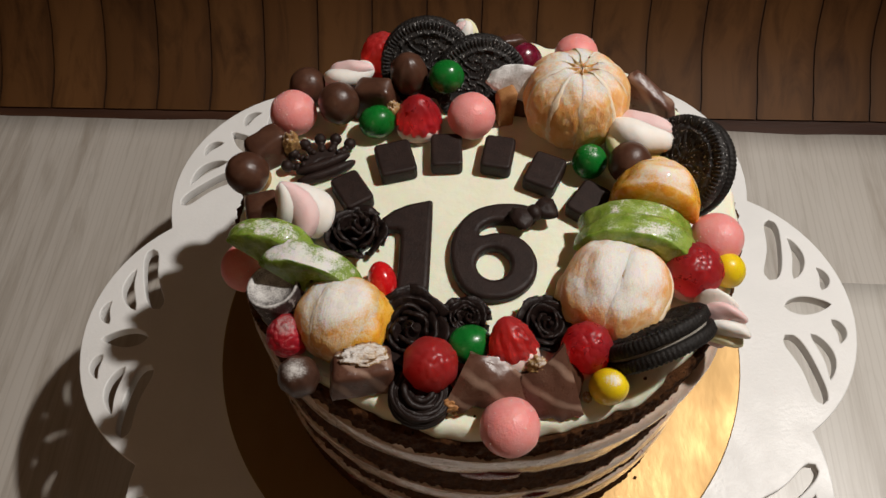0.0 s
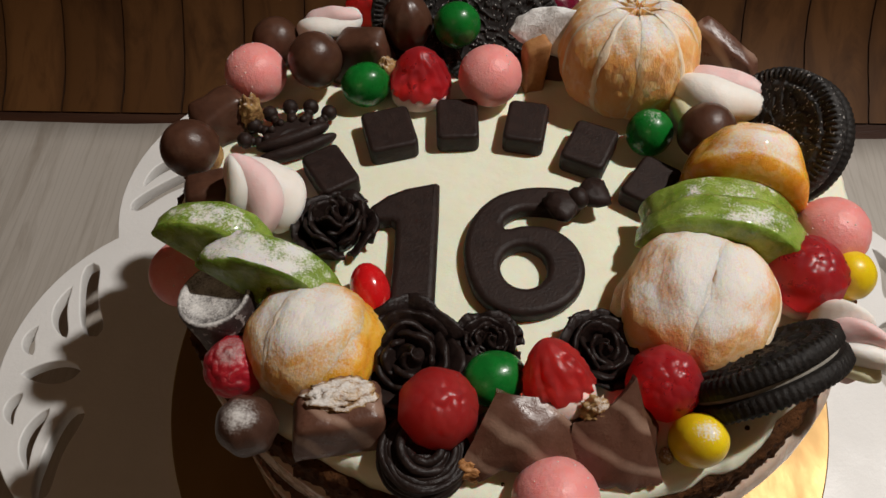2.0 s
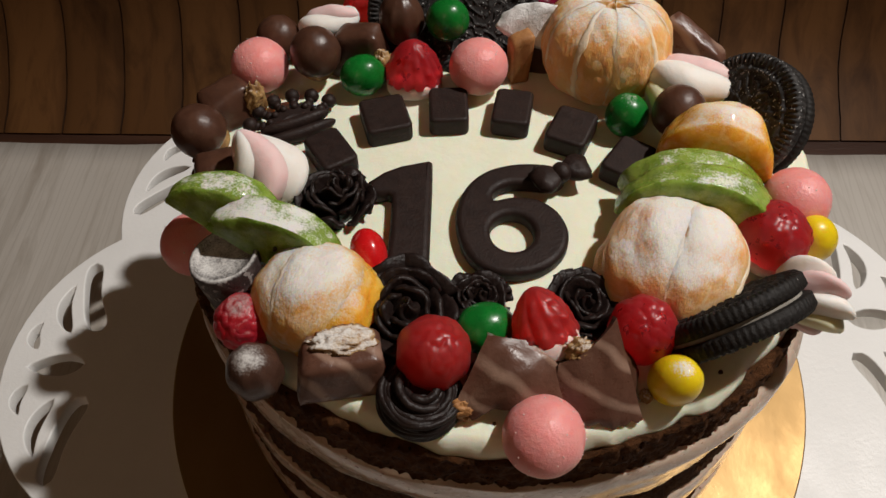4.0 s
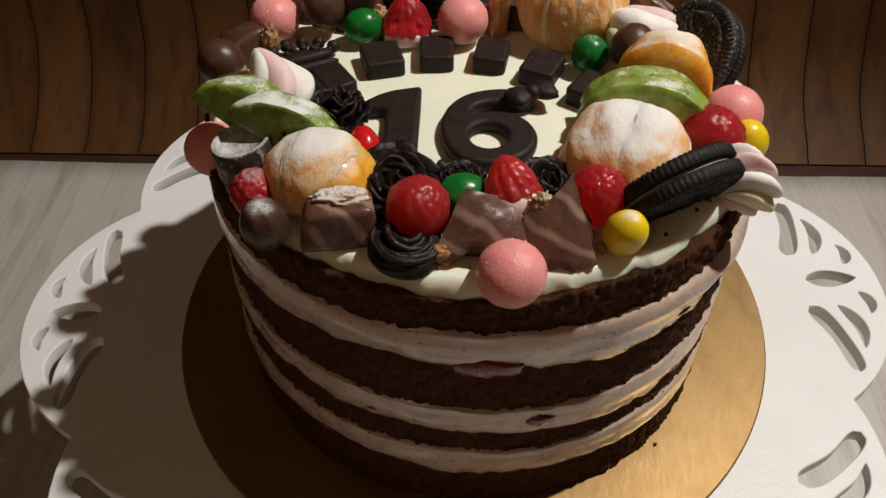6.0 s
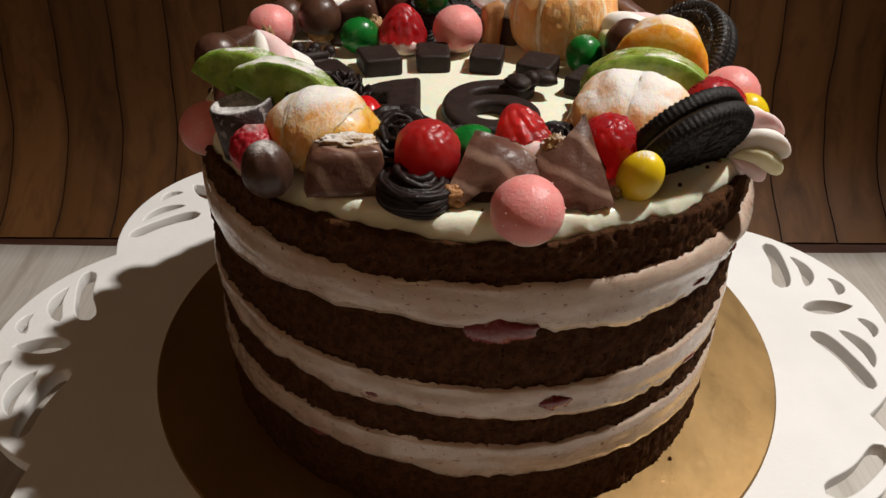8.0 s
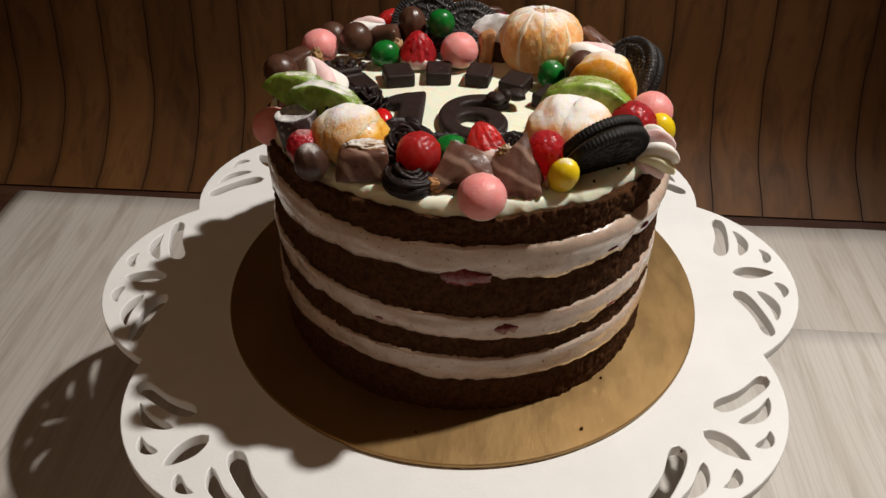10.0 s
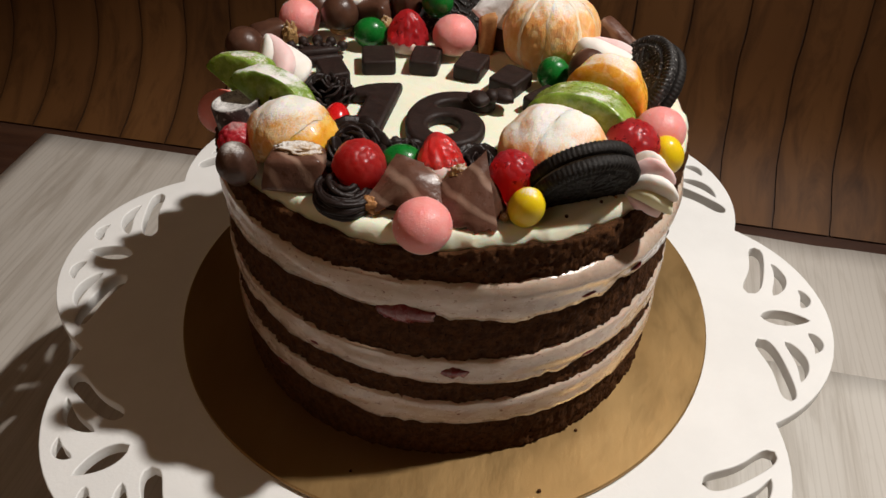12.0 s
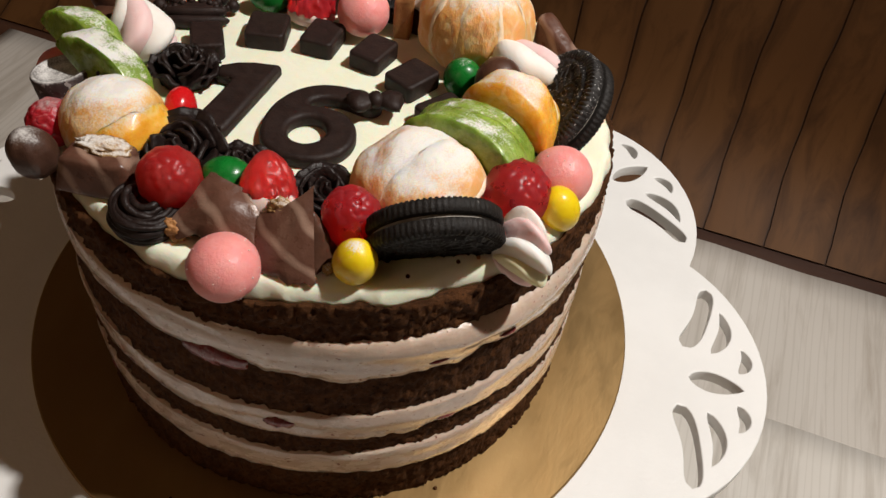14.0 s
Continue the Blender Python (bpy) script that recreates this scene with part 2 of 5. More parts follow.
def streaked(name, base, dark, pale, across, along, rough, turn=0.0, lines=60.0, spec=0.5, bump=0.2, rim=0.0):
    """Wood-grain print: long wavy fibres along local y, broad tone changes and sparse dark lines."""
    m = bpy.data.materials.new(name)
    m.use_nodes = True
    n, l = m.node_tree.nodes, m.node_tree.links
    bsdf = n["Principled BSDF"]
    co, mp, info = n.new("ShaderNodeTexCoord"), n.new("ShaderNodeMapping"), n.new("ShaderNodeObjectInfo")
    shift = n.new("ShaderNodeVectorMath")
    shift.operation = "ADD"
    l.new(co.outputs["Object"], shift.inputs[0])
    k = n.new("ShaderNodeMath")
    k.operation = "MULTIPLY"
    k.inputs[1].default_value = 7.0
    l.new(info.outputs["Random"], k.inputs[0])
    l.new(k.outputs[0], shift.inputs[1])
    l.new(shift.outputs[0], mp.inputs["Vector"])
    mp.inputs["Scale"].default_value = (1 / across, 1 / along, 1 / along)
    mp.inputs["Rotation"].default_value = (0, 0, turn)
    fine, broad = n.new("ShaderNodeTexNoise"), n.new("ShaderNodeTexNoise")
    fine.inputs["Scale"].default_value, fine.inputs["Detail"].default_value, fine.inputs["Roughness"].default_value = 1.0, 8.0, 0.65
    fine.inputs["Distortion"].default_value = 0.6
    broad.inputs["Scale"].default_value, broad.inputs["Detail"].default_value = 0.22, 3.0
    wave = n.new("ShaderNodeTexWave")
    wave.bands_direction = "X"
    wave.inputs["Scale"].default_value, wave.inputs["Distortion"].default_value = lines / 100, 14.0
    wave.inputs["Detail"].default_value, wave.inputs["Detail Scale"].default_value = 3.0, 0.6
    for t in (fine, broad, wave):
        l.new(mp.outputs[0], t.inputs["Vector"])

    def ramp(sock, lo, hi):
        r = n.new("ShaderNodeMapRange")
        r.inputs[1].default_value, r.inputs[2].default_value = lo, hi
        l.new(sock, r.inputs[0])
        return r.outputs[0]

    def mix(fac, x, y):
        q = n.new("ShaderNodeMix")
        q.data_type = "RGBA"
        l.new(fac, q.inputs[0])
        for sock, v in ((q.inputs[6], x), (q.inputs[7], y)):
            if isinstance(v, tuple):
                sock.default_value = (*v, 1)
            else:
                l.new(v, sock)
        return q.outputs[2]

    first = mix(ramp(broad.outputs[0], 0.3, 0.7), base, pale)
    second = mix(ramp(fine.outputs[0], 0.48, 0.72), first, dark)
    third = mix(ramp(wave.outputs[0], 0.86, 1.30), second, dark) if lines else second
    if rim:
        apart, off = n.new("ShaderNodeSeparateXYZ"), n.new("ShaderNodeMath")
        off.operation = "ABSOLUTE"
        l.new(co.outputs["Object"], apart.inputs[0])
        l.new(apart.outputs[0], off.inputs[0])
        third = mix(ramp(off.outputs[0], rim * 0.70, rim * 1.15), third, dark)
    tone = n.new("ShaderNodeHueSaturation")
    v = n.new("ShaderNodeMapRange")
    v.inputs[3].default_value, v.inputs[4].default_value = 0.86, 1.12
    l.new(info.outputs["Random"], v.inputs[0])
    l.new(v.outputs[0], tone.inputs["Value"])
    l.new(third, tone.inputs["Color"])
    l.new(tone.outputs[0], bsdf.inputs["Base Color"])
    bsdf.inputs["Roughness"].default_value = rough
    bsdf.inputs["Specular IOR Level"].default_value = spec
    bp = n.new("ShaderNodeBump")
    bp.inputs["Strength"].default_value, bp.inputs["Distance"].default_value = bump, 0.0006
    l.new(fine.outputs[0], bp.inputs["Height"])
    l.new(bp.outputs[0], bsdf.inputs["Normal"])
    return m


PLANK = streaked("dark_plank_print", (0.082, 0.0335, 0.0098), (0.044, 0.0172, 0.0051), (0.114, 0.050, 0.0158), 0.020, 0.07, 0.60, lines=0.0, spec=0.16, rim=0.0222)
ASH = streaked("pale_wood_print", (0.50, 0.46, 0.41), (0.37, 0.325, 0.275), (0.56, 0.52, 0.47), 0.012, 0.15, 0.42, lines=75.0)
ASHLIGHT = streaked("paler_wood_print", (0.56, 0.52, 0.47), (0.42, 0.38, 0.33), (0.61, 0.58, 0.53), 0.012, 0.15, 0.34, lines=75.0)

# stripes of paler chocolate over a shell
DRIZZLE = mat("drizzled_milk_chocolate", (0.124, 0.056, 0.037), (0.094, 0.041, 0.026), 0.007, 0.33, 0.25, 0.002, spec=0.46)
_n, _l = DRIZZLE.node_tree.nodes, DRIZZLE.node_tree.links
_w, _c, _x, _r = _n.new("ShaderNodeTexWave"), _n.new("ShaderNodeTexCoord"), _n.new("ShaderNodeMix"), _n.new("ShaderNodeMapRange")
_w.inputs["Scale"].default_value, _w.inputs["Distortion"].default_value, _w.inputs["Detail Scale"].default_value = 40.0, 5.0, 1.0
_w.bands_direction = "DIAGONAL"
_x.data_type = "RGBA"
_r.inputs[1].default_value, _r.inputs[2].default_value, _r.inputs[4].default_value = 0.74, 1.0, 0.80
_l.new(_c.outputs["Object"], _w.inputs["Vector"])
_l.new(_w.outputs[0], _r.inputs[0])
_l.new(_r.outputs[0], _x.inputs[0])
_old = _n["Principled BSDF"].inputs["Base Color"].links[0].from_socket
_l.new(_old, _x.inputs[6])
_x.inputs[7].default_value = (0.31, 0.195, 0.142, 1)
_l.new(_x.outputs[2], _n["Principled BSDF"].inputs["Base Color"])

# ---- mesh helpers ----


def fuzz(x, y, z):
    return noise.noise(Vector((x, y, z)))


def solid(name, verts, faces, material, parent=None, label="", smooth=True, m=None):
    """One mesh object out of vertices and faces, under a thing or on its own."""
    me = bpy.data.meshes.new(name)
    me.from_pydata(verts, [], faces)
    me.polygons.foreach_set("use_smooth", [smooth] * len(me.polygons))
    me.materials.append(material)
    me.update()
    ob = new(name, me)
    ob.parent = parent
    if m is not None:
        ob.matrix_basis = m
    if label:
        tagged(ob, label)
    return ob


def crisp(ob, degrees=40):
    """Keeps the edges sharper than the angle unsmoothed."""
    ob.data.set_sharp_from_angle(angle=radians(degrees))
    return ob


def outward(verts, faces):
    """Turns all faces round if the closed skin looks inward."""
    vol = 0.0
    for f in faces:
        a = Vector(verts[f[0]])
        for i in range(1, len(f) - 1):
            vol += a.dot(Vector(verts[f[i]]).cross(Vector(verts[f[i + 1]])))
    return verts, (faces if vol > 0 else [f[::-1] for f in faces])


def part(name, bm, material, parent, label="", m=None, smooth=True):
    me = bpy.data.meshes.new(name)
    bmesh.ops.recalc_face_normals(bm, faces=bm.faces)
    bm.to_mesh(me)
    bm.free()
    me.polygons.foreach_set("use_smooth", [smooth] * len(me.polygons))
    me.materials.append(material)
    ob = new(name, me)
    ob.parent = parent
    if m is not None:
        ob.matrix_basis = m
    if label:
        tagged(ob, label)
    return ob


def thing(name, label, category, m, group="", kind=""):
    ob = new(name)
    ob.empty_display_size = 0.01
    ob.matrix_basis = m
    return tagged(ob, label, category, group, kind)


def blob(f, nu=36, nv=22):
    """Vertices and faces of a closed skin: f(direction, longitude, 0..1 from the top) gives each place."""
    verts, faces = [], []
    verts.append(tuple(f(Vector((0, 0, 1)), 0.0, 0.0)))
    for j in range(1, nv):
        p = math.pi * j / nv
        for i in range(nu):
            a = 2 * math.pi * i / nu
            verts.append(tuple(f(Vector((math.sin(p) * math.cos(a), math.sin(p) * math.sin(a), math.cos(p))), a, j / nv)))
    verts.append(tuple(f(Vector((0, 0, -1)), 0.0, 1.0)))
    last = len(verts) - 1
    for i in range(nu):
        k = (i + 1) % nu
        faces.append((0, 1 + i, 1 + k))
        for j in range(nv - 2):
            a, b = 1 + j * nu, 1 + (j + 1) * nu
            faces.append((a + i, b + i, b + k, a + k))
        b = 1 + (nv - 2) * nu
        faces.append((b + i, last, b + k))
    return verts, faces


def lathe(rows, nu, f=None):
    """Rings of (radius, height) joined round the axis and closed at both ends; f may move a vertex."""
    verts, faces = [], []
    for j, (r, z) in enumerate(rows):
        for i in range(nu):
            a = 2 * math.pi * i / nu
            v = (r * math.cos(a), r * math.sin(a), z)
            verts.append(f(v, a, j) if f else v)
    for j in range(len(rows) - 1):
        for i in range(nu):
            k = (i + 1) % nu
            faces.append((j * nu + i, j * nu + k, (j + 1) * nu + k, (j + 1) * nu + i))
    faces.append(tuple(range(nu))[::-1])
    faces.append(tuple((len(rows) - 1) * nu + i for i in range(nu)))
    return verts, faces


def sheet(f, nu, nv, thick):
    """A slab over a patch: f(u, v) for u, v in 0..1 gives the upper face; the lower one lies thick below along its normal."""
    up = [[Vector(f(i / nu, j / nv)) for i in range(nu + 1)] for j in range(nv + 1)]
    low = []
    for j in range(nv + 1):
        row = []
        for i in range(nu + 1):
            du = up[j][min(i + 1, nu)] - up[j][max(i - 1, 0)]
            dv = up[min(j + 1, nv)][i] - up[max(j - 1, 0)][i]
            k = du.cross(dv)
            row.append(up[j][i] - (k.normalized() if k.length > 1e-12 else Vector((0, 0, 1))) * thick)
        low.append(row)
    w = nu + 1
    verts = [tuple(v) for row in up for v in row] + [tuple(v) for row in low for v in row]
    o = w * (nv + 1)
    faces = []
    for j in range(nv):
        for i in range(nu):
            a = j * w + i
            faces += [(a, a + 1, a + w + 1, a + w), (o + a, o + a + w, o + a + w + 1, o + a + 1)]
    for i in range(nu):
        faces += [(i, o + i, o + i + 1, i + 1), (nv * w + i, nv * w + i + 1, o + nv * w + i + 1, o + nv * w + i)]
    for j in range(nv):
        faces += [(j * w, (j + 1) * w, o + (j + 1) * w, o + j * w), (j * w + nu, o + j * w + nu, o + (j + 1) * w + nu, (j + 1) * w + nu)]
    return verts, faces


def cutout(outlines, thick, bevel, res=3):
    """A flat plate from closed outlines in x, y (the first the rim, others holes), its upper face at z = 0, with rounded edges."""
    cu = bpy.data.curves.new("outline", "CURVE")
    cu.dimensions, cu.fill_mode = "2D", "BOTH"
    cu.extrude, cu.bevel_depth, cu.bevel_resolution = thick / 2 - bevel, bevel, res
    cu.offset = -bevel
    for pts in outlines:
        sp = cu.splines.new("POLY")
        sp.points.add(len(pts) - 1)
        sp.points.foreach_set("co", [c for x, y in pts for c in (x, y, 0, 1)])
        sp.use_cyclic_u = True
    ob = bpy.data.objects.new("outline", cu)
    scene.collection.objects.link(ob)
    me = bpy.data.meshes.new_from_object(ob.evaluated_get(bpy.context.evaluated_depsgraph_get()))
    bpy.data.objects.remove(ob)
    bpy.data.curves.remove(cu)
    me.transform(Matrix.Translation((0, 0, -thick / 2)))
    return me


def stroke(spine, widths, n=14):
    """The closed outline of a stroke along a bowed spine: spine(t) gives its middle, widths(t) its half width."""
    left, right = [], []
    for i in range(n + 1):
        t = i / n
        p, q = Vector(spine(max(t - 0.01, 0))), Vector(spine(min(t + 0.01, 1)))
        d = (q - p).normalized()
        s = Vector((-d.y, d.x)) * widths(t)
        c = Vector(spine(t))
        left.append(tuple(c + s))
        right.append(tuple(c - s))
    pts = left + right[::-1]
    out = []
    for p in pts:
        if not out or (Vector(p) - Vector(out[-1])).length > 2e-4:
            out.append(p)
    if (Vector(out[0]) - Vector(out[-1])).length < 2e-4:
        out.pop()
    return out


def hull(points, material, name, parent, label="", bevel=0.0012, rough=0.0006, m=None, seed_=0.0):
    """A chunk: the hull of a few corners, edges rounded, skin uneven."""
    bm = bmesh.new()
    for p in points:
        bm.verts.new(p)
    bmesh.ops.convex_hull(bm, input=bm.verts)
    bmesh.ops.dissolve_limit(bm, angle_limit=0.05, verts=bm.verts, edges=bm.edges)
    bmesh.ops.triangulate(bm, faces=bm.faces)
    for _ in range(3):
        bmesh.ops.subdivide_edges(bm, edges=[e for e in bm.edges if e.calc_length() > 0.0016], cuts=1, use_grid_fill=True)
        bmesh.ops.triangulate(bm, faces=bm.faces)
    for _ in range(max(1, round(bevel * 2500))):
        bmesh.ops.smooth_vert(bm, verts=bm.verts, factor=0.5, use_axis_x=True, use_axis_y=True, use_axis_z=True)
    for v in bm.verts:
        k = fuzz(v.co.x * 260 + seed_, v.co.y * 260, v.co.z * 260)
        v.co += Vector((k, fuzz(v.co.y * 300, seed_, v.co.x * 300), fuzz(v.co.z * 240, v.co.x * 240, seed_))) * rough
    return part(name, bm, material, parent, label, m)

# ---- the room, closed round the table ----
TABLE = -0.122
FLOORZ = TABLE - 0.75


def slab(name, lo, hi, material, label, category, kind="structure"):
    (x0, y0, z0), (x1, y1, z1) = lo, hi
    v = [(x, y, z) for z in (z0, z1) for y in (y0, y1) for x in (x0, x1)]
    f = [(0, 2, 3, 1), (4, 5, 7, 6), (0, 1, 5, 4), (2, 6, 7, 3), (0, 4, 6, 2), (1, 3, 7, 5)]
    return tagged(solid(name, v, f, material, smooth=False), label, category, kind=kind)


slab("floor", (-1.6, -1.8, FLOORZ - 0.1), (1.6, 1.2, FLOORZ), FLOOR, "brown wooden floor under the table", "floor")
slab("ceiling", (-1.6, -1.8, FLOORZ + 2.5), (1.6, 1.2, FLOORZ + 2.6), PLASTER, "plain pale ceiling above the table", "ceiling")
slab("wall_north", (-1.6, 1.2, FLOORZ), (1.6, 1.3, FLOORZ + 2.5), PLASTER, "plain warm plaster wall behind backdrop", "wall")
slab("wall_south", (-1.6, -1.9, FLOORZ), (1.6, -1.8, FLOORZ + 2.5), PLASTER, "plain warm plaster wall facing backdrop", "wall")
slab("wall_east", (1.6, -1.9, FLOORZ), (1.7, 1.3, FLOORZ + 2.5), PLASTER, "plain warm plaster side wall", "wall")
slab("wall_west", (-1.7, -1.9, FLOORZ), (-1.6, 1.3, FLOORZ + 2.5), PLASTER, "plain warm plaster side wall", "wall")

YAW = -5.2
table = thing("table", "dark brown wooden table under pale sheets", "table", pose(0, 0, TABLE, 0, 0, YAW))


def box_part(name, lo, hi, material, parent, label="", bevel=0.003):
    bm = bmesh.new()
    bmesh.ops.create_cube(bm, size=1)
    for v in bm.verts:
        v.co = Vector([(a + b) / 2 + c * (b - a) for a, b, c in zip(lo, hi, v.co)])
    bmesh.ops.bevel(bm, geom=bm.edges[:], offset=bevel, segments=2, affect="EDGES")
    return part(name, bm, material, parent, label, smooth=False)


box_part("tabletop", (-0.62, -0.75, -0.03), (0.85, 0.62, 0), BROWN, table)
for lx in (-0.56, 0.79):
    for ly in (-0.69, 0.56):
        box_part("leg", (lx - 0.03, ly - 0.03, -0.75), (lx + 0.03, ly + 0.03, -0.03), BROWN, table)

# pale sheets lying on the table: one behind, one lapping over it in front


def paper(x0, x1, y0, y1, lift, bow):
    def f(u, v):
        x, y = x0 + (x1 - x0) * u, y0 + (y1 - y0) * v
        wave = 0.0004 * fuzz(x * 9, y * 9, 3.1) + bow * fuzz(x * 30, 4.0, 1.0) * (abs(v - 0.5) * 2) ** 8
        if y1 > 0.2 and v > 0.99:
            y += 0.0022 * fuzz(x * 22, 1.7, 0.3)
        return (x, y, lift + 0.0006 + abs(wave))
    return sheet(f, 90, 40, 0.0005)


rear = solid("paper_sheet", *paper(-0.425, 0.78, -0.70, 0.2349, 0.0005, 0.0006), ASH, m=pose(0, 0, TABLE, 0, 0, YAW))
tagged(rear, "pale grey wood-print sheet lying on the table", "paper sheet", "pale sheets on the table")
fore = solid("paper_sheet", *paper(-0.02, 0.78, -0.70, 0.0985, 0.0022, 0.0002), ASHLIGHT, m=pose(0, 0, TABLE, 0, 0, YAW))
tagged(fore, "paler wood-print sheet lapping over another sheet", "paper sheet", "pale sheets on the table")

# the plank-print backdrop: flat at its foot, then bending upright
FOOT = Vector((0.262, 0.2250, TABLE + 0.002))
S_END, BEND = 0.95, 0.15


def profile(s):
    """Distance back and height at the length s along the sheet, from its foot."""
    y = z = 0.0
    n = 24
    for i in range(n):
        q = s * (i + 0.5) / n
        k = min(q / BEND, 1.0)
        a = radians(26 + 51 * k * k * (3 - 2 * k))
        y, z = y + math.cos(a) * s / n, z + math.sin(a) * s / n
    return y, z


backdrop = thing("backdrop", "dark brown wood-plank print backdrop bending upright behind table", "backdrop",
                 Matrix.Translation(FOOT) @ pose(0, 0, 0, 0, 0, YAW + 0.40), kind="structure")
LEVELS = [S_END * (i / 60) ** 1.5 for i in range(61)]


def strip(x0, x1, drop, edge):
    def f(u, v):
        s = LEVELS[round(v * 60)]
        y, z = profile(s)
        wob = 0.0010 * math.sin(s * 21 + 0.6) + 0.0005 * math.sin(s * 83)
        k = min(u, 1 - u)
        wob += (0.0008 * fuzz(s * 34, u * 9, 1.0) + 0.0005 * fuzz(s * 95, u * 9, 4.0)) if edge and k < 0.01 else 0.0
        return (x0 + (x1 - x0) * u + wob, y + (drop if not edge or k > 0.01 else drop + 0.0005) * 0.6, z - (drop if not edge or k > 0.01 else drop + 0.0005) * 0.8)
    return sheet(f, 6 if edge else 2, 60, 0.001)


solid("backing", *strip(-0.95, 0.85, 0.0018, False), SEAM, backdrop, "dark seams between printed planks")
W = 0.04455
first = crisp(solid("plank", *strip(-W / 2 + 0.0006, W / 2 - 0.0006, 0.0, True), PLANK, backdrop))
X0 = -0.0607 - 19.5 * W
first.location.x = X0
for i in range(1, 40):
    ob = new("plank", first.data)
    ob.parent = backdrop
    ob.location.x = X0 + W * i

# ---- cake stand ----
stand = thing("cake_stand", "white scalloped wooden cake stand with pierced lobes", "cake stand", pose(0, 0, TABLE + 0.0033))
PLATE_T = 0.007
CUSP_R, TIP_R = 0.1800, 0.2054
half, chord = CUSP_R * math.sin(math.pi / 8), CUSP_R * math.cos(math.pi / 8)
sag = TIP_R - chord
LOBE_R = (half * half + sag * sag) / (2 * sag)
LOBE_C = TIP_R - LOBE_R
spread = math.atan2(half, chord - LOBE_C)
rim, holes = [], []


def bean(sign):
    def spine(t):
        return (0.1662 + 0.0090 * (1 - (1 - t) ** 2.4), sign * (0.0165 + 0.0385 * t))
    return stroke(spine, lambda t: 0.0050 * max(0.0, 1 - abs(2 * t - 1) ** 4) ** 0.5 * (1.16 - 0.30 * math.sin(math.pi * t) - 0.20 * t), 22)


def leaf(x0, y0, x1, y1, bow, wide, sign):
    def spine(t):
        k = bow * math.sin(math.pi * t)
        return (x0 + (x1 - x0) * t + k, sign * (y0 + (y1 - y0) * t))
    return stroke(spine, lambda t: wide * math.sin(math.pi * t ** 0.8) ** 0.8 + 1e-5)


for lobe in range(8):
    a0 = lobe * math.pi / 4
    ca, sa = math.cos(a0), math.sin(a0)
    for i in range(20):
        q = -spread + 2 * spread * i / 20
        x, y = LOBE_C + LOBE_R * math.cos(q), LOBE_R * math.sin(q)
        rim.append((x * ca - y * sa, x * sa + y * ca))
    shapes = [leaf(0.170, 0.0, 0.195, 0.0, 0.0, 0.0053, 1)]
    for sign in (1, -1):
        shapes += [bean(sign), leaf(0.1795, 0.0165, 0.1825, 0.0425, 0.0042, 0.0031, sign), leaf(0.1925, 0.0090, 0.1932, 0.0228, 0.0030, 0.0025, sign)]
    for s in shapes:
        holes.append([(x * ca - y * sa, x * sa + y * ca) for x, y in s])
plate = new("plate", cutout([rim] + holes, PLATE_T, 0.0006, 2))
plate.data.materials.append(PAINT)
plate.parent = stand
plate.location.z = -TABLE - 0.0035
for name, rows in (("column", [(0.034, 0.012), (0.030, 0.02), (0.028, 0.06), (0.030, 0.10), (0.036, -TABLE - 0.0035 - PLATE_T)]),
                   ("foot", [(0.078, 0.0), (0.08, 0.002), (0.08, 0.010), (0.077, 0.012)])):
    solid(name, *lathe(rows, 48), PAINT, stand)

# ---- gold board ----
board = crisp(solid("cake_board", *lathe([(0.1340, 0.0002), (0.1344, 0.0010), (0.1344, 0.0022), (0.1338, 0.0027), (0.05, 0.0027)], 128), GOLD, m=pose(0.0060, -0.0072, 0)), 15)
tagged(board, "round gold foil cake board lying on the stand", "cake board")

# ---- cake ----
before_cake = set(bpy.data.objects)
CX, CY, R = 0.0083, -0.0042, 0.1020
TOP = 0.1165
cake = thing("layer_cake", "naked chocolate sponge cake with pale cream layers", "cake", pose(CX, CY, 0.0027))
EDGES = [-0.0085, 0.0182, 0.0303, 0.0433, 0.0550, 0.0790, 0.0946, 0.1084]
WAVE = [0.0, 0.0022, 0.0012, 0.0020, 0.0012, 0.0024, 0.0010, 0.0014]


# how far each boundary sinks towards the right side of the cake and rises towards the left
SINK = [0.0, 0.0015, 0.0005, 0.0015, 0.0004, 0.0035, 0.0020, 0.0]
RISE = [0.0, 0.0024, 0.0014, 0.0035, 0.0040, 0.0010, 0.0010, 0.0]


def edge(k, a):
    c, s = math.cos(a), math.sin(a)
    if k == 0:
        return EDGES[0]
    side = -SINK[k] * min(max(c, 0.0), 0.8) / 0.8 + RISE[k] * min(max(-c, 0.0), 0.8) / 0.8
    broad = WAVE[k] * (fuzz(c * 2.6 + k * 7, s * 2.6, k * 3.3) * 1.4 + 1.0 * fuzz(c * 9 + k, s * 9, k * 1.7) + 0.5 * fuzz(c * 17 + k, s * 17, k * 1.7))
    ragged = 0.0009 * fuzz(c * 26, s * 26, k * 2.1) + 0.0003 * fuzz(c * 60, s * 60, k) + 0.00015 * fuzz(c * 130, s * 130, k + 0.5)
    return EDGES[k] + side + broad + ragged * (1.0 if k % 2 else 0.7)


def flank(a):
    """How far the far side of the cake is cut back."""
    return 0.0060 * math.exp(-((a - radians(68)) / radians(42)) ** 2)


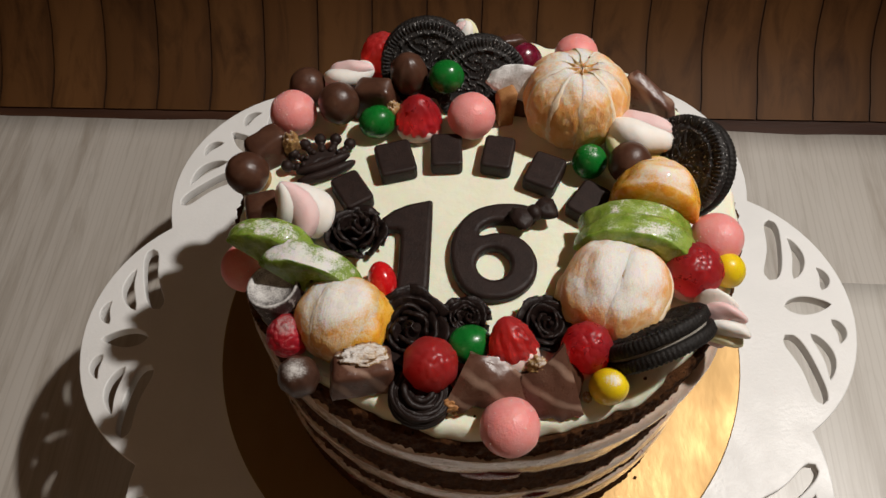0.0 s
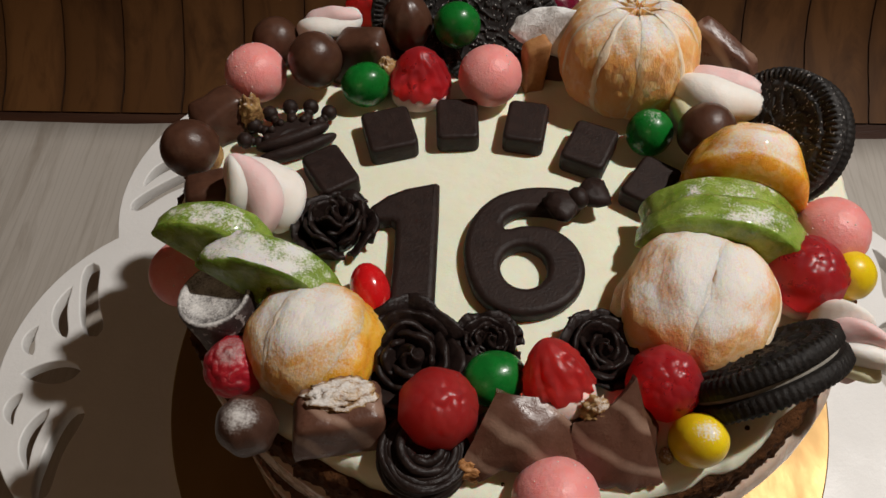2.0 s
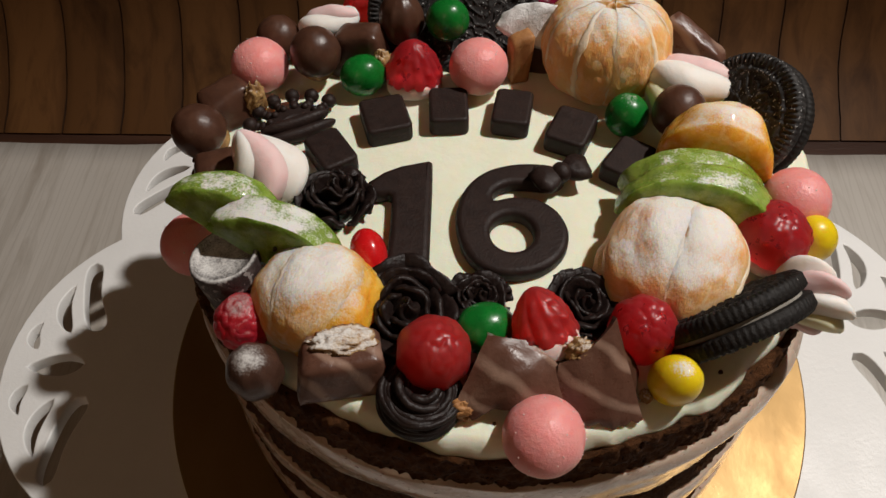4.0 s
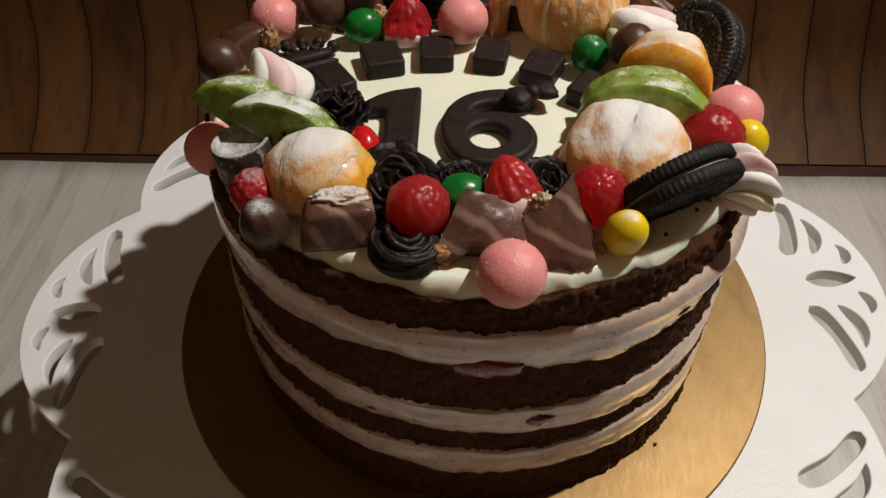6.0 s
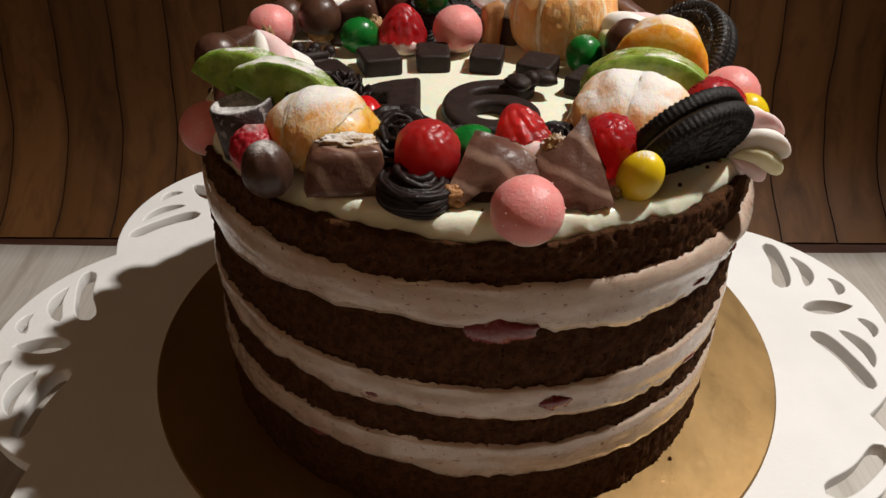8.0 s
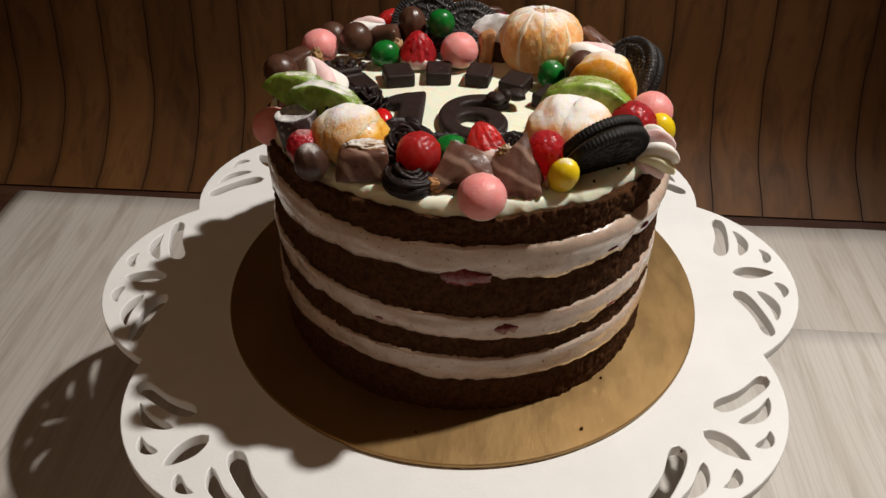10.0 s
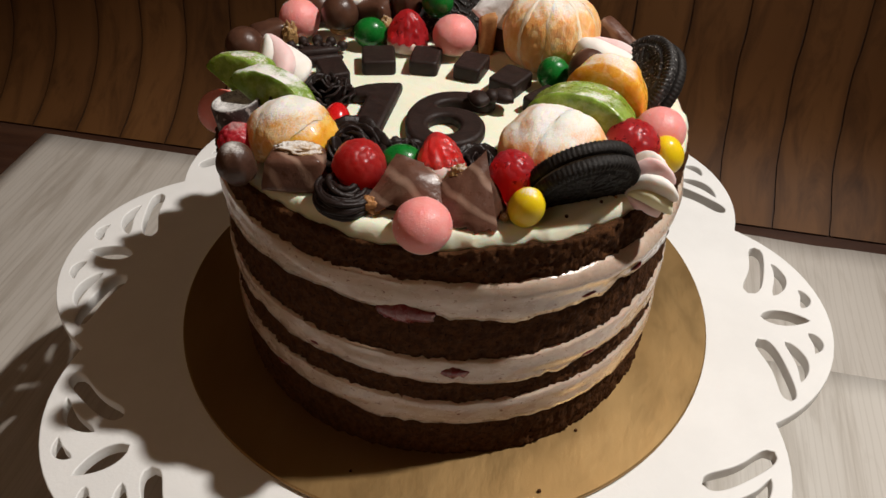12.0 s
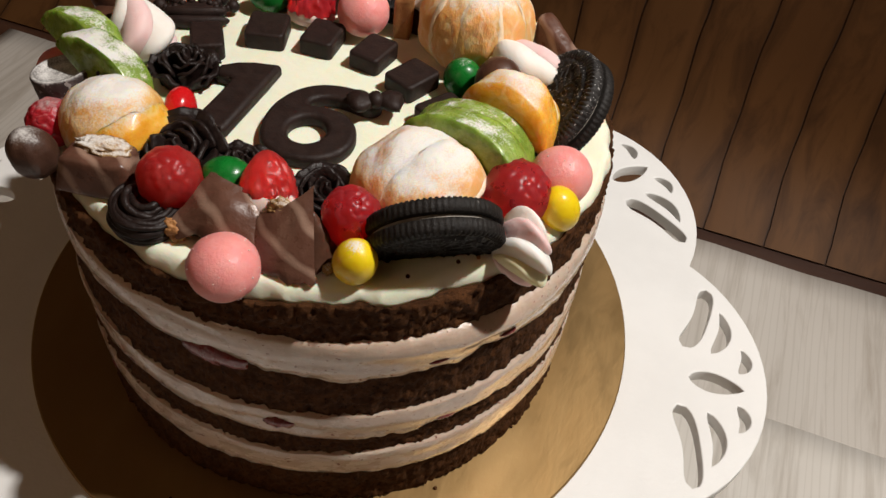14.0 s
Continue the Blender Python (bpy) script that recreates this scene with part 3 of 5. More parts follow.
def layer(k, sponge):
    nu, rows = (960, 14) if sponge else (960, 9)
    verts, faces = [], []
    for j in range(rows + 1):
        t = j / rows
        for i in range(nu):
            a = 2 * math.pi * i / nu
            z0, z1 = edge(k, a), edge(k + 1, a)
            z = z0 + (z1 - z0) * t
            c, s = math.cos(a), math.sin(a)
            if sponge:
                r = R - 0.0008 + 0.0011 * fuzz(c * 55, s * 55, z * 500) + 0.0009 * fuzz(c * 20, s * 20, z * 160) + 0.0005 * fuzz(c * 120, s * 120, z * 1100)
            else:
                r = R + 0.0001 + 0.0007 * fuzz(c * 5, s * 5, z * 200 + k) + 0.00012 * fuzz(c * 25, s * 25, z * 400 + k) + 0.0005 * math.sin(math.pi * t)
                if k == 5:
                    r += 0.0030 * math.exp(-((a - radians(322)) / radians(26)) ** 2) * math.sin(math.pi * t ** 2.2) ** 1.5
            r += 0.0010 * fuzz(c * 1.5, s * 1.5, 0.2) - flank(a)
            if k == 0 and t < 0.2:
                r -= 0.0012 * (0.2 - t) / 0.2
            verts.append((r * c, r * s, z))
    for j in range(rows):
        for i in range(nu):
            q = (i + 1) % nu
            faces.append((j * nu + i, j * nu + q, (j + 1) * nu + q, (j + 1) * nu + i))
    faces.append(tuple(range(nu))[::-1])
    faces.append(tuple(rows * nu + i for i in range(nu)))
    return verts, faces


for k in range(7):
    sponge = k % 2 == 0
    solid("sponge_layer" if sponge else "cream_layer", *layer(k, sponge), SPONGE if sponge else CREAM, cake,
          "crumbly dark chocolate sponge" if sponge else "pale pinkish cream with berry specks")


def crown_of_cream():
    nu, rings = 900, 30
    verts, faces = [], []
    topz = TOP - 0.0027
    for j in range(rings + 1):
        t = j / rings
        for i in range(nu):
            a = 2 * math.pi * i / nu
            c, s = math.cos(a), math.sin(a)
            rim_r = R - 0.0026 + 0.0014 * fuzz(c * 4, s * 4, 5.5) + 0.0012 * fuzz(c * 12, s * 12, 2.0) - flank(a)
            if t <= 0.8:
                r = rim_r * 0.965 * (t / 0.8)
                z = topz + 0.0005 * fuzz(r * c * 60, r * s * 60, 0.5) * min(1, t * 2)
            else:
                q = (t - 0.8) / 0.2
                r = rim_r * (0.965 + 0.035 * math.sin(q * math.pi / 2)) + 0.0005 * fuzz(c * 22, s * 22, q * 4) * q
                z = topz - (topz - edge(7, a) + 0.0004 + 0.0012 * fuzz(c * 14, s * 14, 7.7) + 0.0006 * fuzz(c * 34, s * 34, 7.7)) * (1 - math.cos(q * math.pi / 2))
            verts.append((r * c, r * s, z))
    for j in range(rings):
        for i in range(nu):
            q = (i + 1) % nu
            faces.append((j * nu + i, (j + 1) * nu + i, (j + 1) * nu + q, j * nu + q))
    faces.append(tuple(range(nu)))
    faces.append(tuple(rings * nu + i for i in range(nu))[::-1])
    return verts, faces


solid("top_cream", *crown_of_cream(), TOPCREAM, cake, "smooth ivory cream on top")
for ang, z, w, h in ((-93.0, 0.0782, 0.0112, 0.0048), (-82.0, 0.0482, 0.0058, 0.0030), (-49.5, 0.0440, 0.0050, 0.0022), (-53.0, 0.0790, 0.0050, 0.0013),
                     (-115, 0.0485, 0.0050, 0.0020), (-128, 0.0210, 0.004, 0.0016), (-38, 0.0790, 0.0040, 0.0015)):
    v, f = blob(lambda d, a, t: Vector((d.x * w * (1 + 0.25 * fuzz(d.x * 3, d.z * 3, ang)), d.y * 0.0022, d.z * h * (1 + 0.6 * fuzz(d.x * 2.4, ang, d.z * 2) + 0.2 * fuzz(d.x * 9, ang, d.z * 9)))), 24, 14)
    rr = R - 0.0010
    solid("strawberry", v, f, BERRY, cake, "sliver of strawberry between layers", m=Matrix.Rotation(radians(ang), 4, "Z") @ Matrix.Translation((rr, 0, z)) @ Matrix.Rotation(math.pi / 2, 4, "Z"))

# crumbs on the board
random.seed(5)
for x, y, s in ((0.0896, -0.0633, 0.0010), (0.086, -0.069, 0.0008), (0.060, -0.121, 0.0009), (0.075, -0.088, 0.0007), (0.098, -0.052, 0.0007), (-0.02, -0.122, 0.0006)):
    v, f = blob(lambda d, a, t: d * s * (1 + 0.4 * fuzz(d.x * 2 + x * 99, d.y * 2, d.z * 2)), 10, 7)
    tagged(solid("crumb", v, f, SPONGE, m=pose(x, y, 0.0027 + s * 0.7)), "tiny dark cake crumb on the gold board", "crumb", "crumbs by the cake")
v, f = blob(lambda d, a, t: d * 0.0007, 10, 7)
tagged(solid("crumb", v, f, SPONGE, m=pose(0.106, -0.133, 0.0005)), "tiny dark cake crumb on the stand", "crumb", "crumbs by the cake")

# ---- figures and decorations of dark chocolate ----
Z = TOP


def smooth_outline(pts, n=6):
    """Catmull-Rom through a few corners."""
    out, k = [], len(pts)
    for i in range(k):
        p0, p1, p2, p3 = (Vector(pts[(i + d) % k]) for d in (-1, 0, 1, 2))
        for j in range(n):
            t = j / n
            out.append(tuple(0.5 * ((2 * p1) + (p2 - p0) * t + (2 * p0 - 5 * p1 + 4 * p2 - p3) * t * t + (3 * p1 - p0 - 3 * p2 + p3) * t ** 3)))
    return out


def numeral(name, outlines, label):
    ob = new(name, cutout(outlines, 0.0055, 0.0019, 5))
    ob.data.materials.append(DIGIT)
    crisp(ob, 32)
    ob.location.z = Z + 0.0050
    return tagged(ob, label, "numeral", "chocolate numerals on the cake")


MM = 0.001
one = [(-33.8, -15.0), (-29.0, -11.2), (-23.4, -8.8), (-14.6, -7.2), (-13.6, -8.0), (-14.2, -18.0), (-15.2, -30.0), (-16.6, -47.0), (-17.6, -48.4), (-27.6, -48.2), (-28.8, -47.2),
       (-27.6, -35.0), (-26.9, -26.0), (-26.8, -21.6), (-28.0, -20.4), (-32.2, -20.6), (-33.6, -19.8)]
numeral("numeral_one", [[(x * MM, y * MM) for x, y in one]], "dark chocolate numeral one lying on cream")


def six():
    rim, mid = [], (8.6, -38.2)
    outer = [(27.0, -16.2), (24.0, -12.2), (17.0, -10.6), (9.5, -10.8), (2.0, -13.4), (-4.2, -19.6), (-7.6, -28.6), (-7.8, -37.6), (-5.2, -46.6), (0.2, -51.8), (8.0, -53.6),
             (16.0, -51.8), (22.2, -46.4), (24.6, -38.8), (22.6, -31.0), (17.2, -25.8), (10.0, -24.2), (4.2, -25.0), (4.6, -21.6), (9.0, -19.0), (15.0, -19.2), (21.0, -20.4), (25.0, -19.6)]
    hole = [(8.0 + 6.4 * math.cos(a), -38.2 + 7.0 * math.sin(a)) for a in [2 * math.pi * i / 28 for i in range(28)]]
    return [[(x * MM, y * MM) for x, y in smooth_outline(outer, 4)], [(x * MM, y * MM) for x, y in hole]]


numeral("numeral_six", six(), "dark chocolate numeral six lying on cream")

# plain bars in place of the name
for x, y, turn, w in ((-0.0455, -0.0015, 28, 0.0120), (-0.0280, 0.0135, 12, 0.0150), (-0.0070, 0.0165, -2, 0.0130), (0.0140, 0.0140, -14, 0.0125), (0.0320, 0.0035, -28, 0.0135), (0.0475, -0.0120, -38, 0.0125)):
    h, r = 0.0168, 0.002
    out = [(cx + r * math.cos(a), cy + r * math.sin(a)) for cx, cy, q in ((w / 2 - r, h / 2 - r, 0), (-w / 2 + r, h / 2 - r, 1), (-w / 2 + r, -h / 2 + r, 2), (w / 2 - r, -h / 2 + r, 3)) for a in [math.pi / 2 * (q + i / 5) for i in range(6)]]
    ob = new("chocolate_bar", cutout([out], 0.0072, 0.0012, 4))
    ob.data.materials.append(DIGIT)
    crisp(ob, 32)
    ob.matrix_basis = pose(x, y, Z + 0.0068, 0, 0, turn)
    tagged(ob, "plain dark chocolate bar lying on the cream", "chocolate bar", "row of chocolate bars")


def rose(m, r, label, high=0.85):
    """A moulded chocolate rose: thick soft petals wound round a bud."""
    ob = thing("chocolate_rose", label, "chocolate rose", m, "dark chocolate roses")
    v, f = blob(lambda d, a, t: Vector((d.x * 0.26 * r, d.y * 0.26 * r, high * r * 0.52 + d.z * 0.55 * high * r)) * (1 + 0.10 * math.sin(3 * a + 7 * d.z)), 24, 14)
    solid("bud", v, f, DARK, ob)
    seed = m.translation.x * 777
    for ring, (count, rad, lift, lean) in enumerate(((3, 0.36, 1.02, 0.0), (3, 0.54, 1.0, 0.12), (4, 0.74, 0.94, 0.3), (6, 0.96, 0.78, 0.55))):
        span = 2.3 * math.pi / count
        for k in range(count):
            turn = ring * 1.1 + k * 2 * math.pi / count + 0.25 * math.sin(k * 2.3 + seed)

            def f(u, w):
                a = (u - 0.5) * span
                wild = fuzz(u * 2.2 + seed, ring * 3.1 + k, w * 1.4)
                top = lift * r * high * (1 - 0.30 * abs(2 * u - 1) ** 2.4 + 0.26 * fuzz(u * 3.6 + k, ring + seed, 0.5) + 0.10 * fuzz(u * 11 + k, ring + seed, 2.5))
                rr = rad * r * (0.78 + 0.22 * w + lean * 0.16 * w * w) + 0.06 * r * (u - 0.5) + 0.15 * r * wild * w + 0.03 * r * fuzz(u * 9, k + seed, w * 5)
                curl = 0.10 * r * max(0.0, w - 0.6) / 0.4
                return ((rr + curl) * math.cos(a), (rr + curl) * math.sin(a), top * (w - 0.22 * max(0.0, w - 0.75) * 4 * (0.3 + lean)))
            v, fc = sheet(f, 18, 9, 0.10 * r)
            solid("petal", v, fc, DARK, ob).rotation_euler.z = turn
    return ob


def nest(m, r, label):
    """A low rosette of piped chocolate: strands coiled one over another."""
    ob = thing("chocolate_rose", label, "chocolate rose", m, "dark chocolate roses")
    v, f = lathe([(0.80 * r, 0.0), (0.92 * r, 0.25 * r), (0.80 * r, 0.70 * r), (0.30 * r, 0.80 * r)], 40)
    solid("bud", v, f, DARK, ob)
    rnd = random.Random(11)
    for k in range(15):
        level = k / 14
        rad = r * (0.97 - 0.15 * abs(level - 0.35) - 0.50 * max(0.0, level - 0.6) / 0.4)
        z0, tilt, phase, thick = r * (0.10 + 0.78 * level), rnd.uniform(-0.16, 0.16) * r, rnd.uniform(0, 6.28), r * rnd.uniform(0.085, 0.125)
        verts, faces, n, q = [], [], 56, 8
        for i in range(n):
            a = 2 * math.pi * i / n
            rr = rad * (1 + 0.05 * fuzz(math.cos(a) * 1.5, math.sin(a) * 1.5, k * 3.3))
            zz = z0 + tilt * math.sin(a + phase) + 0.05 * r * fuzz(math.cos(a) * 2, math.sin(a) * 2, k * 5.1)
            for j in range(q):
                b = 2 * math.pi * j / q
                verts.append(((rr + thick * math.cos(b)) * math.cos(a), (rr + thick * math.cos(b)) * math.sin(a), max(zz + thick * math.sin(b), 0.0)))
        for i in range(n):
            for j in range(q):
                faces.append((i * q + j, (i + 1) % n * q + j, (i + 1) % n * q + (j + 1) % q, i * q + (j + 1) % q))
        solid("petal", *outward(verts, faces), DARK, ob)
    return ob


for x, y, z, r, rx, ry, rz, high in ((-0.0442, -0.0222, Z - 0.001, 0.0108, -4, 4, 10, 1.10), (-0.0238, -0.0648, Z, 0.0142, 12, -6, 40, 0.85), (-0.0040, -0.0610, Z, 0.0080, 8, 0, 70, 0.95),
                                     (0.0240, -0.0645, Z, 0.0094, 10, 5, 20, 0.90)):
    rose(pose(x, y, z, rx, ry, rz), r, "dark chocolate rose lying on ivory cream", high)
nest(pose(-0.0216, -0.0900, Z - 0.0002, 8, 0, 100), 0.0102, "low dark chocolate rosette below the red jelly")

crown = thing("chocolate_tiara", "small dark chocolate crown shape lying on the cream", "chocolate tiara", pose(-0.0592, 0.0175, Z, 4, 0, 22))


def bump_stack(parent, places, name, material):
    for x, y, z, r in places:
        v, f = blob(lambda d, a, t: Vector((x, y, z)) + d * r * (1 + 0.05 * fuzz(d.x * 3, d.y * 3, x * 999)), 16, 10)
        solid(name, v, f, material, parent)


ARC = [radians(150 - 24 * i) for i in range(6)]
body = [(0.0140 * math.cos(a) * k, 0.0125 * math.sin(a) * k - 0.0060) for k, span in ((0.72, ARC), (0.30, ARC[::-1])) for a in span]
ob = new("body", cutout([smooth_outline(body, 3)], 0.0050, 0.0012, 3))
ob.data.materials.append(DIGIT)
ob.parent, ob.location.z = crown, 0.0052
for row, (half, y, z) in enumerate(((0.0128, -0.0072, 0.0030), (0.0118, -0.0040, 0.0048))):
    v, f = blob(lambda d, a, t: Vector((math.copysign(abs(d.x) ** 0.6, d.x) * half, y - 0.10 * half * (1 - abs(d.x)) + d.y * 0.0021, z + d.z * 0.0026)), 40, 14)
    solid("band", v, f, DIGIT, crown)
for a in ARC:
    c, s_ = math.cos(a), math.sin(a)
    for i in range(4):
        q = 0.62 + 0.14 * i
        v, f = blob(lambda d, b, t: Vector((0.0150 * c * q, 0.0140 * s_ * q - 0.0060, 0.0034)) + d * (0.0019 - 0.0002 * i), 12, 8)
        solid("prong", v, f, DIGIT, crown)
bump_stack(crown, [(0.0158 * math.cos(a), 0.0150 * math.sin(a) - 0.0060, 0.0036, 0.0025) for a in ARC], "bead", DIGIT)
bump_stack(crown, [(0.0088 * math.cos(a), 0.0085 * math.sin(a) - 0.0060, 0.0052, 0.0013) for a in ARC], "stud", DIGIT)

bow = thing("chocolate_bow", "small dark chocolate bow on the numeral", "chocolate bow", pose(0.0252, -0.0180, Z + 0.0050, 0, 0, 22) @ Matrix.Scale(0.88, 4))
for sx in (-1, 1):
    v, f = blob(lambda d, a, t: Vector((sx * 0.0054 + d.x * 0.0056, d.y * (0.0036 + 0.0022 * (sx * d.x + 1)), 0.0020 + d.z * 0.0030)) * (1 + 0.12 * fuzz(d.x * 2, d.y * 2, d.z * 2 + sx)), 20, 12)
    solid("loop", v, f, DIGIT, bow)
v, f = blob(lambda d, a, t: Vector((d.x * 0.0034, d.y * 0.0040, 0.0026 + d.z * 0.0034)), 16, 10)
solid("knot", v, f, DIGIT, bow)

# ---- sweets and fruit on the cake ----


def facing(x, y, z, n):
    """A disc's pose: its face looks along n."""
    return look((x, y, z), (x - n[0], y - n[1], z - n[2]))


def ball(x, y, z, r, label, lying=0.94):
    v, f = blob(lambda d, a, t: Vector((d.x, d.y, d.z * lying)) * r * (1 + 0.02 * fuzz(d.x * 2 + x * 50, d.y * 2, d.z * 2) + 0.008 * fuzz(d.x * 14, d.y * 14, d.z * 14 + x * 90)), 44, 28)
    ob = thing("marshmallow_ball", label, "marshmallow ball", pose(x, y, z, 0, 0, x * 3000), "pink sugared balls")
    solid("body", v, f, PINK, ob)
    rnd = random.Random(int(x * 1e5) + 7)
    verts, faces = [], []
    for k in range(30):
        d = Vector((rnd.gauss(0, 1), rnd.gauss(0, 1), rnd.gauss(0.3, 0.9))).normalized()
        s = rnd.uniform(0.00013, 0.00030)
        w, g = blob(lambda e, a, t: Vector((d.x, d.y, d.z * lying)) * r * 1.004 + e * s, 6, 4)
        o = len(verts)
        verts += w
        faces += [tuple(q + o for q in face) for face in g]
    solid("sugar_crystals", verts, faces, CRYSTAL, ob, "glinting sugar crystals", smooth=False)
    return ob


for x, y, z, r, where in ((0.0086, -0.1020, 0.1195, 0.0102, "at the front rim"), (0.0925, -0.0335, 0.1230, 0.0101, "beside red jelly"), (0.0041, 0.0309, 0.1262, 0.0100, "behind the chocolate bars"),
                          (-0.0702, 0.0378, 0.1253, 0.0098, "beside a chocolate mushroom"), (-0.0868, -0.0300, 0.1130, 0.0098, "beside a dusted chocolate"), (0.0530, 0.0670, 0.1225, 0.0098, "behind the mandarin")):
    ball(x, y, z, r, "pink sugar-coated round marshmallow ball " + where)


def dragee(name, x, y, z, a, b, c, material, label, rx=0, ry=0, rz=0, group=""):
    v, f = blob(lambda d, q, t: Vector((d.x * a, d.y * b, d.z * c)) * (1 + 0.015 * fuzz(d.x * 2, d.y * 2, d.z * 2 + x * 70)), 36, 22)
    return tagged(solid(name, v, f, material, m=pose(x, y, z, rx, ry, rz)), label, "sugar candy", group)


GC = "glossy coloured dragees"
dragee("dragee", -0.0032, -0.0734, 0.1250, 0.0080, 0.0068, 0.0066, GREEN, "glossy green candy beside red jelly", 0, 0, 10, GC)
dragee("dragee", 0.0500, 0.0057, 0.1240, 0.0070, 0.0068, 0.0074, GREENDUST, "green candy with dusted top beside mandarin", 0, 0, 0, GC)
dragee("dragee", -0.0351, 0.0322, 0.1236, 0.0080, 0.0068, 0.0072, GREEN, "glossy green candy beside a chocolate mushroom", 0, 0, 8, GC)
dragee("dragee", -0.0055, 0.0440, 0.1360, 0.0074, 0.0068, 0.0080, GREEN, "glossy green candy leaning on a black cookie", 20, 0, 0, GC)
dragee("dragee", 0.0430, -0.0905, 0.1226, 0.0064, 0.0064, 0.0084, YELLOWDUST, "yellow candy with sugared top on cream", 18, 14, 0, GC)
dragee("dragee", 0.0948, -0.0460, 0.1205, 0.0062, 0.0064, 0.0082, YELLOW, "yellow candy between jelly and marshmallow", 10, -20, 0, GC)
dragee("dragee", -0.0335, -0.0445, 0.1226, 0.0052, 0.0072, 0.0062, RED, "glossy red oval candy beside the numeral", 22, 0, 14, GC)


def jelly(m, r, material, label, high=1.0, base=False, sides=8, cut=0.55, knobs=0.042, cap=0.95):
    """A moulded berry jelly: smooth faceted flanks, small soft beads on its crown, a flat foot."""
    ob = thing("jelly_sweet", label, "jelly sweet", m, "red jelly sweets")
    rnd = random.Random(int(r * 1e6))
    dirs = []
    for i in range(int(150 * (1 - math.cos(cap)) / 2) + 1):
        p, q = math.acos(1 - 2 * (i + 0.3) / 150), i * 2.39996
        dirs.append(Vector((math.sin(p) * math.cos(q), math.sin(p) * math.sin(q), math.cos(p))) + Vector((rnd.uniform(-0.05, 0.05), rnd.uniform(-0.05, 0.05), 0)))

    def f(d, a, t):
        facet = 1 / max(0.95, math.cos((a % (2 * math.pi / sides)) - math.pi / sides) ** 0.6)
        out = max(1 - ((d - c).length / 0.165) ** 2 for c in dirs)
        s = 1 + knobs * max(out, 0.0) ** 0.6 + 0.03 * fuzz(d.x * 3, d.y * 3, d.z * 3 + r * 9e3)
        flat = 1.0 if d.z > -cut else 0.92
        return Vector((d.x * facet * s * flat, d.y * facet * s * flat, max(d.z, -cut) * high * s)) * r
    v, fc = blob(f, 104, 64)
    solid("body", v, fc, material, ob)
    if base:
        v, fc = lathe([(0.8 * r, -(cut + 0.25) * r), (0.9 * r, -(cut + 0.2) * r), (0.92 * r, -(cut - 0.04) * r), (0.8 * r, -(cut - 0.1) * r)], 40)
        solid("base", v, fc, JELLYBASE, ob, "pale foam base")
    return ob


def grooved(m, a, b, c, material, label, ridges=11):
    """A strawberry-shaped jelly, narrowing to a round tip, on a pale foam base."""
    ob = thing("jelly_sweet", label, "jelly sweet", m, "red jelly sweets")

    def f(d, q, t):
        h = max(d.z, -0.12)
        up = min(max(h, 0.0), 0.995)
        s = (1 - up ** 1.8) ** 0.56 / max((1 - up * up) ** 0.5, 0.05)
        s *= 1 + 0.10 * abs(math.cos(ridges / 2 * q + 1.5 * up)) * (1 - up) ** 0.3 - 0.06 + 0.11 * fuzz(d.x * 4, d.y * 4, d.z * 6 + a * 9e3)
        return Vector((d.x * a * s, d.y * b * s, h * c * 1.08))
    v, fc = blob(f, 96, 52)
    solid("body", v, fc, material, ob)
    v, fc = lathe([(0.85, -0.50), (1.0, -0.42), (1.02, -0.14), (0.95, -0.06)], 40)
    solid("base", [(x * a, y * b, z * c) for x, y, z in v], fc, JELLYBASE, ob, "pale foam base")
    return ob


jelly(pose(-0.0170, -0.0815, 0.1275, 14, 20, 20), 0.0094, JELLY, "translucent red raspberry-shaped jelly on a rose", 0.98, cut=0.8)
grooved(facing(0.0118, -0.0775, 0.1272, (-0.26, 0.62, 0.74)), 0.0082, 0.0074, 0.0118, JELLY, "red strawberry-shaped jelly with pale base")
jelly(pose(0.0372, -0.0770, 0.1255, 10, -14, 40), 0.0088, JELLYDARK, "red raspberry-shaped jelly behind broken chocolate", 1.15, cut=0.6)
jelly(pose(0.0808, -0.0475, 0.1245, 10, 18, 30), 0.0104, JELLYDARK, "red raspberry-shaped jelly beside an orange segment", 0.9, True)
grooved(pose(-0.0178, 0.0325, 0.1230, -6, 0, 0), 0.0094, 0.0085, 0.0120, JELLYDARK, "red strawberry-shaped jelly beside green candy", 14)
jelly(pose(-0.0668, -0.0650, 0.1215, 40, -24, 0), 0.0078, JELLYDUST, "sugared red raspberry-shaped jelly below orange segments", 1.0)
jelly(pose(-0.0325, 0.0730, 0.1205, 0, 0, 0), 0.0100, JELLY, "red raspberry-shaped jelly behind the cookies", 1.2)
dragee("jelly_ball", 0.0285, 0.0600, 0.1255, 0.0085, 0.0085, 0.0105, PURPLE, "dark purple jelly ball behind a mandarin")


